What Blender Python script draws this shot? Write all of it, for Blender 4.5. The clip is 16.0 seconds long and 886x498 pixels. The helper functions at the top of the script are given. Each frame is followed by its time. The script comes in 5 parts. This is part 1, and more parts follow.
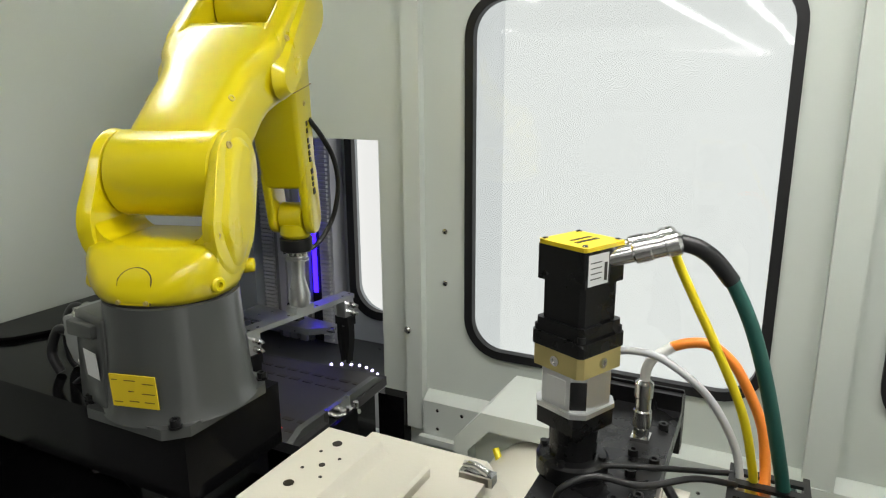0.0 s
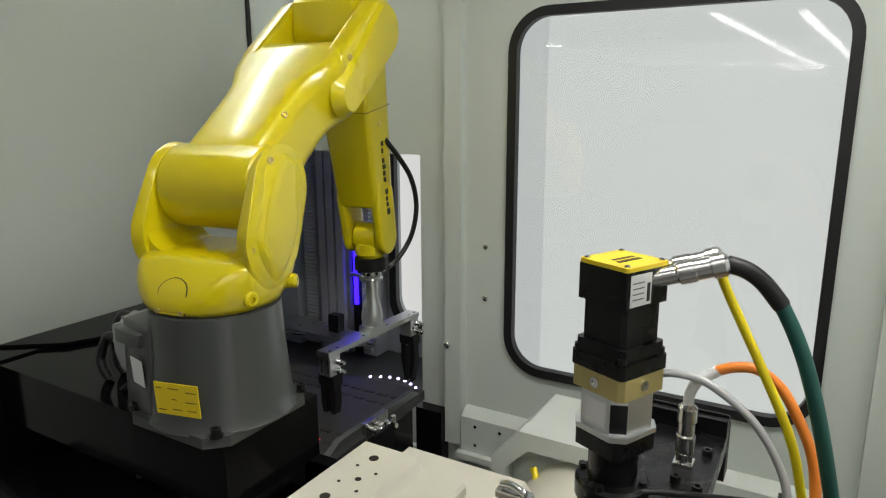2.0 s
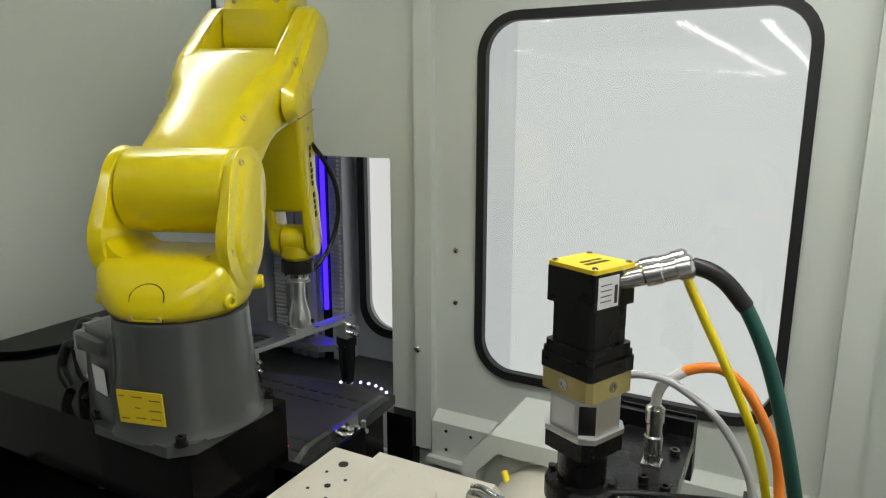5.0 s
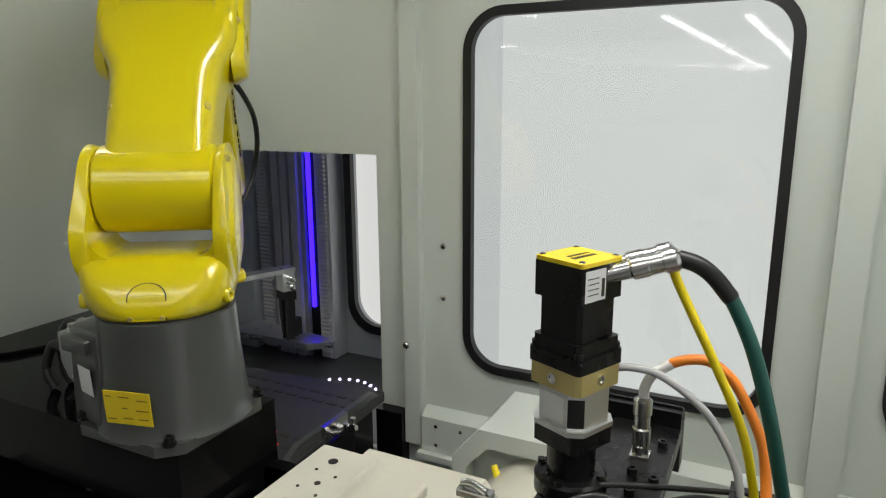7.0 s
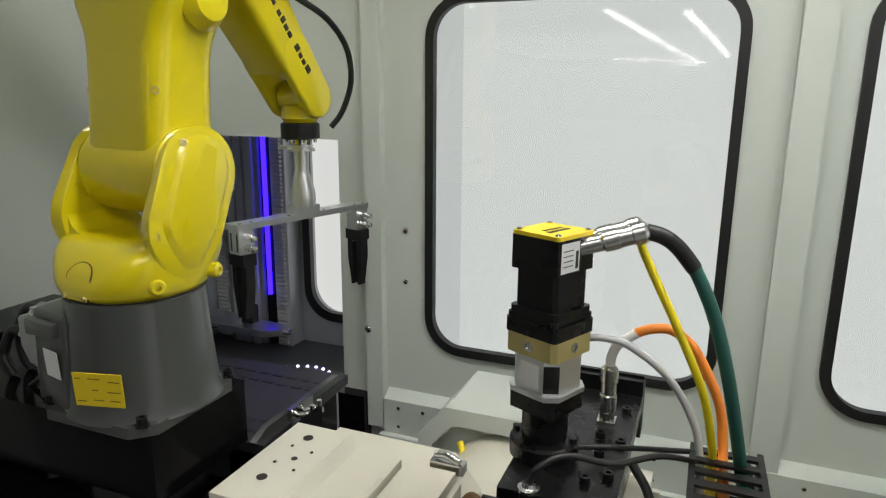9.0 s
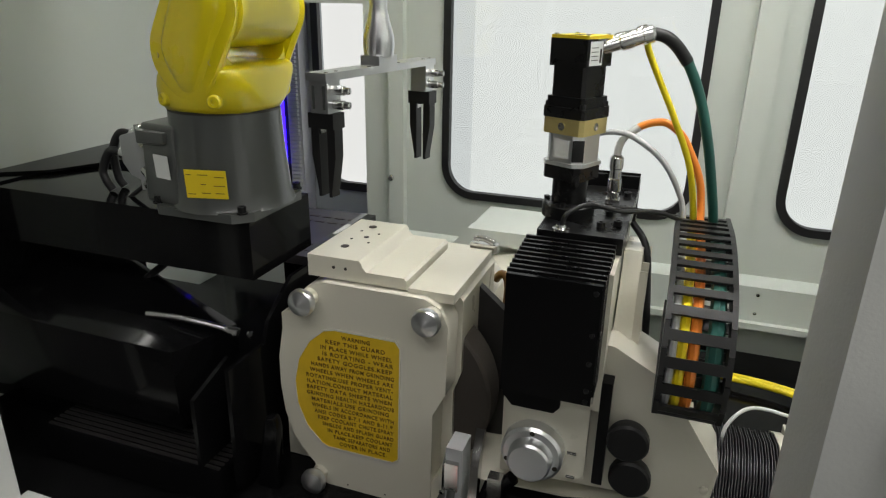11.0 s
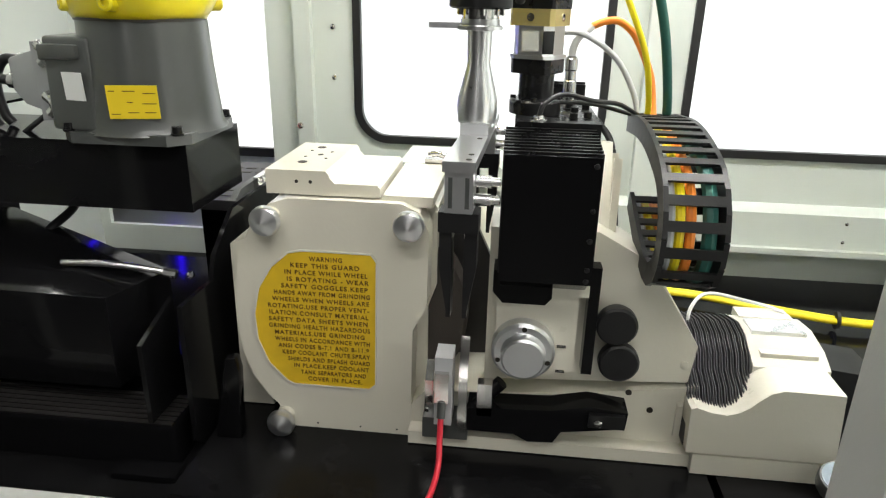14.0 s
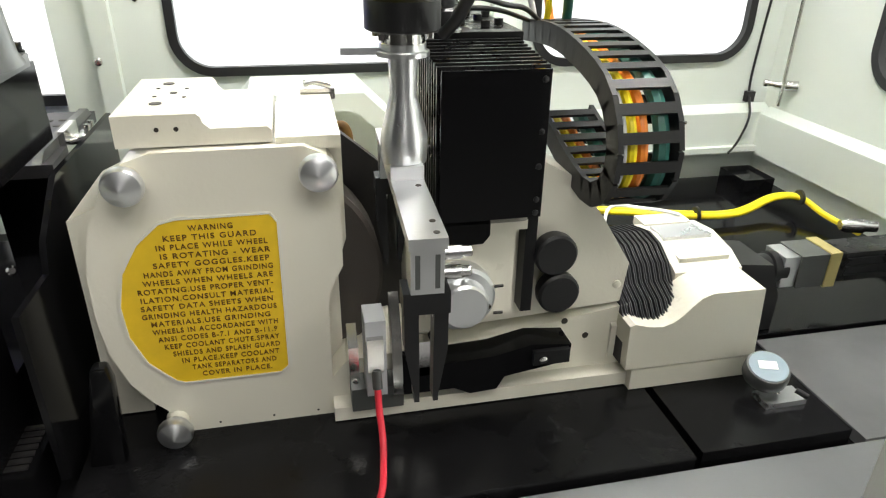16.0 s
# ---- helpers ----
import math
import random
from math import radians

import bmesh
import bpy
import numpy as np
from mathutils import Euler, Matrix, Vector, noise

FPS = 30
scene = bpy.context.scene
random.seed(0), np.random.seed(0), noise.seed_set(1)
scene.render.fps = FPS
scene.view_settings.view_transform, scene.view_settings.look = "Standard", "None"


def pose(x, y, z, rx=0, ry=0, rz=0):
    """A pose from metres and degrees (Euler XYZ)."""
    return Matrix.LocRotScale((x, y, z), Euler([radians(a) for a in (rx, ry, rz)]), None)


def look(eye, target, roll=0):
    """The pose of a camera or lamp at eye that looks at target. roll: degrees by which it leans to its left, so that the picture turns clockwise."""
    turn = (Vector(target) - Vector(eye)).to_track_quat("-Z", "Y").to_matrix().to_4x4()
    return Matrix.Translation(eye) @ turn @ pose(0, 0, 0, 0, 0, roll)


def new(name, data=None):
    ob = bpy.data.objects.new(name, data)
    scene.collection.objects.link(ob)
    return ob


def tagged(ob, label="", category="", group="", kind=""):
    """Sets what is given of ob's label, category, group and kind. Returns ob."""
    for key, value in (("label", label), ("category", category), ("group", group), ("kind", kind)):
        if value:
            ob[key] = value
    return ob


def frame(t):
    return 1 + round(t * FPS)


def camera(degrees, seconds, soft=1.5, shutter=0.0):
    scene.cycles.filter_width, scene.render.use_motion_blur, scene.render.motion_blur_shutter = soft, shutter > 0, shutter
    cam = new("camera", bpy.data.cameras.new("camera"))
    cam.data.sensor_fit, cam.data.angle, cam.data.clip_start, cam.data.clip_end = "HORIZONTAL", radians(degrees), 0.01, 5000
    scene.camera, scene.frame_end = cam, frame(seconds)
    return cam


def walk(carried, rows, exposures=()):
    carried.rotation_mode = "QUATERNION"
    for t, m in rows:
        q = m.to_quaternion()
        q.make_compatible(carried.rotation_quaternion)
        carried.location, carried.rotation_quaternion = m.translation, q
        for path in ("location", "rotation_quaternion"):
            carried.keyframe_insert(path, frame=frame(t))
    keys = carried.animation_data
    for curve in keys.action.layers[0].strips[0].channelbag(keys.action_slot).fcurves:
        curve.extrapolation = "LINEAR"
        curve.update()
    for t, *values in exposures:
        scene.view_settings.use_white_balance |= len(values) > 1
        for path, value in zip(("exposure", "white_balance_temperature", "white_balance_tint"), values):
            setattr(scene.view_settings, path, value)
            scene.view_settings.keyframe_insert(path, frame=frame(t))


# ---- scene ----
cam = camera(67.5, 16.0, soft=1.2)
PATH = [
    (0, (0.309, -0.471, 1.689), (-0.563, 1.265, 1.217), -0.3),
    (0.5, (0.304, -0.468, 1.689), (-0.593, 1.261, 1.235), -0.0),
    (1, (0.307, -0.468, 1.691), (-0.622, 1.246, 1.245), 0.1),
    (1.5, (0.308, -0.471, 1.693), (-0.654, 1.227, 1.251), -0.0),
    (2, (0.309, -0.468, 1.692), (-0.676, 1.218, 1.259), -0.2),
    (2.5, (0.31, -0.469, 1.692), (-0.683, 1.214, 1.263), -0.3),
    (3, (0.31, -0.468, 1.691), (-0.67, 1.223, 1.266), -0.4),
    (3.5, (0.31, -0.467, 1.691), (-0.65, 1.236, 1.268), -0.3),
    (4, (0.31, -0.466, 1.691), (-0.628, 1.249, 1.269), -0.2),
    (6.5, (0.31, -0.465, 1.69), (-0.576, 1.278, 1.269), -0.0),
    (7, (0.31, -0.465, 1.69), (-0.566, 1.28, 1.258), -0.3),
    (7.5, (0.31, -0.463, 1.689), (-0.56, 1.283, 1.248), -0.2),
    (8, (0.31, -0.466, 1.69), (-0.55, 1.284, 1.244), -0.1),
    (10.3, (0.262, -0.648, 1.62), (-0.291, 1.204, 1.103), 0.7),
    (10.5, (0.267, -0.683, 1.606), (-0.314, 1.141, 1.027), 1.0),
    (11, (0.283, -0.768, 1.587), (-0.335, 1.002, 0.888), 1.0),
    (11.5, (0.264, -0.831, 1.562), (-0.314, 0.935, 0.822), 1.7),
    (12, (0.223, -0.897, 1.535), (-0.224, 0.914, 0.815), 2.6),
    (12.5, (0.194, -0.927, 1.509), (-0.03, 0.943, 0.837), 3.1),
    (13, (0.167, -0.918, 1.501), (-0.015, 0.955, 0.825), 1.9),
    (13.5, (0.156, -0.859, 1.473), (-0.058, 1.011, 0.799), 0.8),
    (14, (0.129, -0.815, 1.457), (-0.067, 1.046, 0.752), 1.2),
    (14.5, (0.059, -0.764, 1.443), (0.107, 1.091, 0.696), 1.0),
    (15, (0.025, -0.725, 1.427), (0.308, 1.078, 0.608), 2.1),
    (15.5, (0.027, -0.703, 1.422), (0.304, 1.083, 0.566), 1.0),
    (16, (-0.013, -0.686, 1.421), (0.377, 1.063, 0.533), 0.9),
]
walk(cam, [(t, look(eye, target, roll)) for t, eye, target, roll in PATH],
     [(0.0, 0.30), (0.5, 0.12), (1.2, -0.05), (8.2, 0.0), (10.3, 0.05), (11.0, 0.24), (11.5, 0.68), (12.0, 0.9), (13.0, 1.10), (14.5, 1.38), (16.0, 1.62)])

# ---- world and lights ----
world = bpy.data.worlds.new("workshop_surroundings")
scene.world = world
world.use_nodes = True
world.node_tree.nodes["Background"].inputs[0].default_value = (0.80, 0.90, 1.0, 1)
world.node_tree.nodes["Background"].inputs[1].default_value = 0.25


def area(name, x, y, z, sx, sy, power, color=(1.0, 0.98, 0.94), target=None):
    data = bpy.data.lights.new(name, "AREA")
    data.shape, data.size, data.size_y, data.energy, data.color = "RECTANGLE", sx, sy, power, color
    lamp = new(name, data)
    lamp.matrix_world = look((x, y, z), target or (x, y + 0.001, z - 1))
    return lamp


area("enclosure_lamp_light", 0.42, 0.15, 2.23, 1.1, 0.10, 7.5)
area("workshop_tube_light", 0.5, -1.6, 3.25, 2.4, 0.25, 14, target=(0.1, 0.2, 1.1))
area("workshop_tube_light", 1.2, -2.6, 3.3, 3.0, 0.25, 10, target=(0.2, 0.2, 1.1))

# ---- materials ----


def material(name, base, rough=0.5, metal=0.0, var=0.12, scale=18.0, bump=0.15, fine=220.0, coat=0.0, spec=0.5, emit=0.0, dirt=0.0, wear=0.25):
    """A surface with large patches and fine grain, in object space."""
    m = bpy.data.materials.new(name)
    m.use_nodes = True
    nt = m.node_tree
    b = nt.nodes["Principled BSDF"]
    b.inputs["Metallic"].default_value = metal
    b.inputs["Coat Weight"].default_value = coat
    b.inputs["Coat Roughness"].default_value = 0.12
    b.inputs["Specular IOR Level"].default_value = spec
    co = nt.nodes.new("ShaderNodeTexCoord")
    big = nt.nodes.new("ShaderNodeTexNoise")
    big.inputs["Scale"].default_value, big.inputs["Detail"].default_value = scale, 5.0
    small = nt.nodes.new("ShaderNodeTexNoise")
    small.inputs["Scale"].default_value, small.inputs["Detail"].default_value = fine, 2.0
    nt.links.new(co.outputs["Object"], big.inputs["Vector"])
    nt.links.new(co.outputs["Object"], small.inputs["Vector"])
    mix = nt.nodes.new("ShaderNodeMixRGB")
    dark = tuple(c * (1 - var - dirt) for c in base)
    light = tuple(min(1.0, c * (1 + var)) for c in base)
    mix.inputs[1].default_value, mix.inputs[2].default_value = (*dark, 1), (*light, 1)
    nt.links.new(big.outputs["Fac"], mix.inputs[0])
    nt.links.new(mix.outputs[0], b.inputs["Base Color"])
    ramp = nt.nodes.new("ShaderNodeMapRange")
    ramp.inputs["To Min"].default_value, ramp.inputs["To Max"].default_value = max(0.03, rough * (1 - wear)), min(1.0, rough * (1 + wear))
    nt.links.new(big.outputs["Fac"], ramp.inputs["Value"])
    nt.links.new(ramp.outputs[0], b.inputs["Roughness"])
    if bump:
        bp = nt.nodes.new("ShaderNodeBump")
        bp.inputs["Strength"].default_value, bp.inputs["Distance"].default_value = bump, 0.0006
        nt.links.new(small.outputs["Fac"], bp.inputs["Height"])
        nt.links.new(bp.outputs[0], b.inputs["Normal"])
    if emit:
        b.inputs["Emission Color"].default_value = (*base, 1)
        b.inputs["Emission Strength"].default_value = emit
    return m


def glow(name, color, strength, body=1.0):
    m = bpy.data.materials.new(name)
    m.use_nodes = True
    b = m.node_tree.nodes["Principled BSDF"]
    b.inputs["Base Color"].default_value = (*[c * body for c in color], 1)
    b.inputs["Emission Color"].default_value, b.inputs["Emission Strength"].default_value = (*color, 1), strength
    return m


M = {
    "wall": material("enclosure_paint", (0.58, 0.62, 0.575), 0.42, var=0.03, scale=3, bump=0.25, fine=420),
    "wall_in": material("magazine_paint", (0.50, 0.54, 0.56), 0.45, var=0.04, scale=4),
    "door": material("door_paint", (0.60, 0.61, 0.59), 0.4, var=0.03, scale=3, bump=0.3, fine=420),
    "cream": material("cream_enamel", (0.68, 0.655, 0.555), 0.30, var=0.04, scale=9, bump=0.35, fine=160, coat=0.3),
    "yellow": material("robot_yellow", (0.66, 0.55, 0.004), 0.28, var=0.012, scale=5, bump=0, coat=0.6, spec=0.45, wear=0.06),
    "grey": material("robot_grey", (0.062, 0.066, 0.063), 0.30, var=0.08, scale=10, bump=0.2, coat=0.3),
    "black": material("black_enamel", (0.005, 0.005, 0.0055), 0.11, var=0.3, scale=6, bump=0.03, fine=90, spec=0.15),
    "bed": material("oiled_cast_iron", (0.0075, 0.0075, 0.008), 0.20, var=0.5, scale=14, bump=0.14, fine=300, dirt=0.2, spec=0.14),
    "matte": material("black_plastic", (0.009, 0.009, 0.0095), 0.42, var=0.2, spec=0.35),
    "anod": material("black_anodised", (0.007, 0.007, 0.0075), 0.28, var=0.2, scale=30, spec=0.3),
    "rubber": material("black_rubber", (0.010, 0.010, 0.011), 0.45, var=0.15),
    "alu": material("machined_aluminium", (0.72, 0.73, 0.74), 0.30, 0.95, var=0.06, scale=30, bump=0.12, fine=500),
    "steel": material("bright_steel", (0.62, 0.61, 0.59), 0.16, 1.0, var=0.08, scale=25, bump=0.05),
    "chrome": material("chrome", (0.66, 0.66, 0.65), 0.26, 1.0, var=0.03, bump=0),
    "gold": material("gold_anodised", (0.62, 0.52, 0.22), 0.40, 0.7, var=0.05),
    "label": material("label_white", (0.72, 0.73, 0.72), 0.5, var=0.03),
    "dialface": material("dial_face", (0.20, 0.26, 0.30), 0.25, var=0.05),
    "plug": material("cast_plug_grey", (0.30, 0.31, 0.31), 0.42, var=0.06, scale=30),
    "prof": material("extruded_aluminium", (0.66, 0.66, 0.70), 0.42, 0.25, var=0.06, scale=30),
    "iron": material("sooty_iron", (0.035, 0.033, 0.032), 0.45, 0.3, var=0.35, scale=25, bump=0.3),
    "tray": material("dusty_black_plate", (0.030, 0.029, 0.031), 0.5, var=0.3, scale=14),
    "roof": material("roof_panel_paint", (0.22, 0.23, 0.22), 0.6, var=0.05, scale=3),
    "ylabel": material("label_yellow", (0.80, 0.60, 0.02), 0.45, var=0.03),
    "warn": material("warning_yellow", (0.78, 0.52, 0.02), 0.42, var=0.12, scale=40, dirt=0.1),
    "ink": material("dark_ink", (0.020, 0.016, 0.010), 0.5, var=0.1),
    "brown": material("worn_lettering", (0.13, 0.062, 0.008), 0.5, var=0.4, scale=120),
    "c_yel": material("yellow_cable", (0.85, 0.68, 0.01), 0.4, var=0.03),
    "c_org": material("orange_cable", (0.85, 0.25, 0.03), 0.4, var=0.03),
    "c_grn": material("green_cable", (0.015, 0.10, 0.08), 0.45, var=0.08),
    "c_gry": material("grey_cable", (0.42, 0.43, 0.44), 0.45, var=0.04),
    "c_blk": material("black_cable", (0.012, 0.012, 0.013), 0.4, var=0.1),
    "c_red": material("red_cable", (0.75, 0.035, 0.06), 0.35, var=0.03),
    "c_wht": material("white_cable", (0.75, 0.75, 0.73), 0.4, var=0.03),
    "wheel": material("grinding_wheel", (0.055, 0.047, 0.04), 0.85, var=0.2, scale=60, bump=0.6, fine=700),
    "pan": material("drip_pan_steel", (0.20, 0.205, 0.21), 0.35, 0.6, var=0.12, scale=7),
    "steel_sheet": material("oily_steel_sheet", (0.16, 0.163, 0.165), 0.34, 0.35, var=0.3, scale=9, bump=0.1, dirt=0.15),
    "floor": material("workshop_concrete", (0.30, 0.30, 0.29), 0.6, var=0.15, scale=2),
    # white panels: backlight put in as own glow, a weaker copy for the shaded strip
    "sheet": glow("white_sheet_glow", (0.93, 0.93, 0.90), 0.72, 0.1),
    "sheet_dim": glow("white_sheet_dim_glow", (0.90, 0.91, 0.90), 0.60, 0.1),
    # backdrop emission that stands in for a brightly lit workshop
    "out": glow("glowing_backdrop", (0.90, 0.89, 0.83), 0.92, 0.1),
    "blue": glow("blue_led", (0.03, 0.008, 1.0), 4.0),
    "dot": glow("led_dot", (0.62, 0.55, 1.0), 5.0),
    "red": glow("red_indicator", (1.0, 0.04, 0.03), 0.5),
    "dim": material("dim_workshop", (0.17, 0.17, 0.165), 0.8, var=0.2, scale=1),
    "diffuser": glow("lamp_diffuser", (1.0, 0.98, 0.94), 9.0),
    "side_diffuser": glow("side_lamp_diffuser", (1.0, 0.98, 0.94), 18.0),
    "tube": glow("lamp_tube", (1.0, 0.98, 0.94), 12.0),
}


def clear(name, tint=(0.95, 0.97, 0.97)):
    m = bpy.data.materials.new(name)
    m.use_nodes = True
    nt = m.node_tree
    nt.nodes.clear()
    out, mix, tr, gl = (nt.nodes.new("ShaderNode" + k) for k in ("OutputMaterial", "MixShader", "BsdfTransparent", "BsdfGlossy"))
    fr = nt.nodes.new("ShaderNodeFresnel")
    fr.inputs[0].default_value = 1.5
    tr.inputs[0].default_value = (*tint, 1)
    gl.inputs["Roughness"].default_value = 0.03
    nt.links.new(fr.outputs[0], mix.inputs[0])
    nt.links.new(tr.outputs[0], mix.inputs[1])
    nt.links.new(gl.outputs[0], mix.inputs[2])
    nt.links.new(mix.outputs[0], out.inputs[0])
    return m


M["glass"] = clear("window_glass")

# ---- mesh helpers ----
X, Y, Z = Vector((1, 0, 0)), Vector((0, 1, 0)), Vector((0, 0, 1))


def finish(name, bm, mat, bevel=0.0, seg=2, smooth=35):
    if bevel:
        bmesh.ops.bevel(bm, geom=[e for e in bm.edges if e.calc_face_angle(0) > 0.5], offset=bevel, segments=seg, affect="EDGES", profile=0.5, clamp_overlap=True)
    bmesh.ops.recalc_face_normals(bm, faces=bm.faces[:])
    me = bpy.data.meshes.new(name)
    bm.to_mesh(me)
    bm.free()
    me.materials.append(M[mat] if isinstance(mat, str) else mat)
    if smooth:
        me.shade_smooth()
        me.set_sharp_from_angle(angle=radians(smooth))
    return me


def part(name, bm, mat, parent=None, label="", bevel=0.0, seg=2, smooth=35, m=None):
    ob = new(name, finish(name, bm, mat, bevel, seg, smooth))
    if parent:
        ob.parent = parent
    if m:
        ob.matrix_basis = m
    return tagged(ob, label) if label else ob


def thing(name, label, category, m=None, group="", kind=""):
    ob = new(name)
    ob.empty_display_size = 0.02
    if m:
        ob.matrix_basis = m
    return tagged(ob, label, category, group, kind)


def box(x0, x1, y0, y1, z0, z1, bm=None):
    bm = bm or bmesh.new()
    v = [bm.verts.new((x, y, z)) for z in (z0, z1) for x, y in ((x0, y0), (x1, y0), (x1, y1), (x0, y1))]
    for f in ((3, 2, 1, 0), (4, 5, 6, 7), (0, 1, 5, 4), (1, 2, 6, 5), (2, 3, 7, 6), (3, 0, 4, 7)):
        bm.faces.new([v[i] for i in f])
    return bm


def prism(pts, axis, a, b, bm=None):
    """A flat outline drawn out from a to b along an axis. The outline's two numbers are the two other axes in order."""
    bm = bm or bmesh.new()

    def at(p, w):
        return {"x": (w, p[0], p[1]), "y": (p[0], w, p[1]), "z": (p[0], p[1], w)}[axis]
    lo = [bm.verts.new(at(p, a)) for p in pts]
    hi = [bm.verts.new(at(p, b)) for p in pts]
    n = len(pts)
    bm.faces.new(lo[::-1])
    bm.faces.new(hi)
    for i in range(n):
        bm.faces.new((lo[i], lo[(i + 1) % n], hi[(i + 1) % n], hi[i]))
    return bm


def lathe(profile, base=(0, 0, 0), along=(0, 0, 1), seg=28, bm=None):
    """Rings of (radius, height) about an axis."""
    bm = bm or bmesh.new()
    q = Vector(along).normalized().to_track_quat("Z", "Y")
    base = Vector(base)
    rings = []
    for r, hgt in profile:
        rings.append([bm.verts.new(base + q @ Vector((r * math.cos(2 * math.pi * i / seg), r * math.sin(2 * math.pi * i / seg), hgt))) for i in range(seg)])
    for a, b in zip(rings, rings[1:]):
        for i in range(seg):
            bm.faces.new((a[i], a[(i + 1) % seg], b[(i + 1) % seg], b[i]))
    bm.faces.new(rings[0][::-1])
    bm.faces.new(rings[-1])
    return bm


def rod(a, b, r, bm=None, seg=16, r2=None):
    a, b = Vector(a), Vector(b)
    return lathe([(r, 0), (r if r2 is None else r2, (b - a).length)], a, b - a, seg, bm)


def hull(points, bm=None):
    bm = bm or bmesh.new()
    vs = [bm.verts.new(p) for p in points]
    res = bmesh.ops.convex_hull(bm, input=vs, use_existing_faces=False)
    junk = {g for g in res["geom_interior"] + res["geom_unused"] if isinstance(g, bmesh.types.BMVert)}
    bmesh.ops.delete(bm, geom=list(junk), context="VERTS")
    bmesh.ops.dissolve_limit(bm, angle_limit=0.02, verts=bm.verts[:], edges=bm.edges[:])
    return bm


def circle(cx, cy, cz, r, axis, n=24, a0=0.0, a1=360.0):
    out = []
    for i in range(n):
        a = radians(a0 + (a1 - a0) * i / (n if a1 - a0 >= 360 else n - 1))
        c, s = r * math.cos(a), r * math.sin(a)
        out.append({"x": (cx, cy + c, cz + s), "y": (cx + c, cy, cz + s), "z": (cx + c, cy + s, cz)}[axis])
    return out


def curve_points(pts, n):
    """A smooth line through points."""
    p = [Vector(q) for q in pts]
    p = [2 * p[0] - p[1]] + p + [2 * p[-1] - p[-2]]
    out = []
    for i in range(1, len(p) - 2):
        for k in range(n):
            t = k / n
            a, b, c, d = p[i - 1:i + 3]
            out.append(0.5 * (2 * b + (c - a) * t + (2 * a - 5 * b + 4 * c - d) * t * t + (3 * b - a - 3 * c + d) * t ** 3))
    return out + [p[-2]]


def tube(pts, r, n=8, seg=14, bm=None):
    bm = bm or bmesh.new()
    line = curve_points(pts, n)
    rings, side = [], None
    for i, p in enumerate(line):
        d = (line[min(i + 1, len(line) - 1)] - line[max(i - 1, 0)]).normalized()
        side = (side - d * side.dot(d)).normalized() if side else d.orthogonal().normalized()
        up = d.cross(side)
        rings.append([bm.verts.new(p + r * (math.cos(2 * math.pi * k / seg) * side + math.sin(2 * math.pi * k / seg) * up)) for k in range(seg)])
    for a, b in zip(rings, rings[1:]):
        for k in range(seg):
            bm.faces.new((a[k], a[(k + 1) % seg], b[(k + 1) % seg], b[k]))
    bm.faces.new(rings[0][::-1])
    bm.faces.new(rings[-1])
    return bm


def loft(rings):
    bm = bmesh.new()
    rings = [[bm.verts.new(p) for p in r] for r in rings]
    for a, b in zip(rings, rings[1:]):
        for k in range(len(a)):
            bm.faces.new((a[k], a[(k + 1) % len(a)], b[(k + 1) % len(a)], b[k]))
    bm.faces.new(rings[0][::-1])
    bm.faces.new(rings[-1])
    return bm


def rounded(x0, x1, z0, z1, r, n=8):
    out = []
    for cx, cz, a0 in ((x1 - r, z0 + r, -90), (x1 - r, z1 - r, 0), (x0 + r, z1 - r, 90), (x0 + r, z0 + r, 180)):
        out += [(cx + r * math.cos(radians(a0 + 90 * i / n)), cz + r * math.sin(radians(a0 + 90 * i / n))) for i in range(n + 1)]
    return out


def ring(outer, inner, axis, a, b, bm=None):
    """A frame between two outlines of equal count, drawn out from a to b."""
    bm = bm or bmesh.new()

    def at(p, w):
        return {"x": (w, p[0], p[1]), "y": (p[0], w, p[1]), "z": (p[0], p[1], w)}[axis]
    L = [[bm.verts.new(at(p, w)) for p in o] for o, w in ((outer, a), (outer, b), (inner, b), (inner, a))]
    n = len(outer)
    for k in range(4):
        for i in range(n):
            bm.faces.new((L[k][i], L[k][(i + 1) % n], L[(k + 1) % 4][(i + 1) % n], L[(k + 1) % 4][i]))
    return bm


def screw_head(x, y, z, along, r=0.004, hgt=0.003, bm=None):
    return lathe([(r, 0), (r, hgt * 0.6), (r * 0.6, hgt)], (x, y, z), along, 12, bm)

# ---- enclosure ----
W, WT = 0.76, 0.014            # inner face and thickness of the back wall
FLOOR, CEIL = 0.0, 2.30
XL, XR = -0.956, 1.13
WIN = [(-0.243, 0.322, 1.140, 1.855), (0.513, 1.035, 1.140, 1.855)]
GATE = (-0.930, -0.465, 0.880, 1.580)


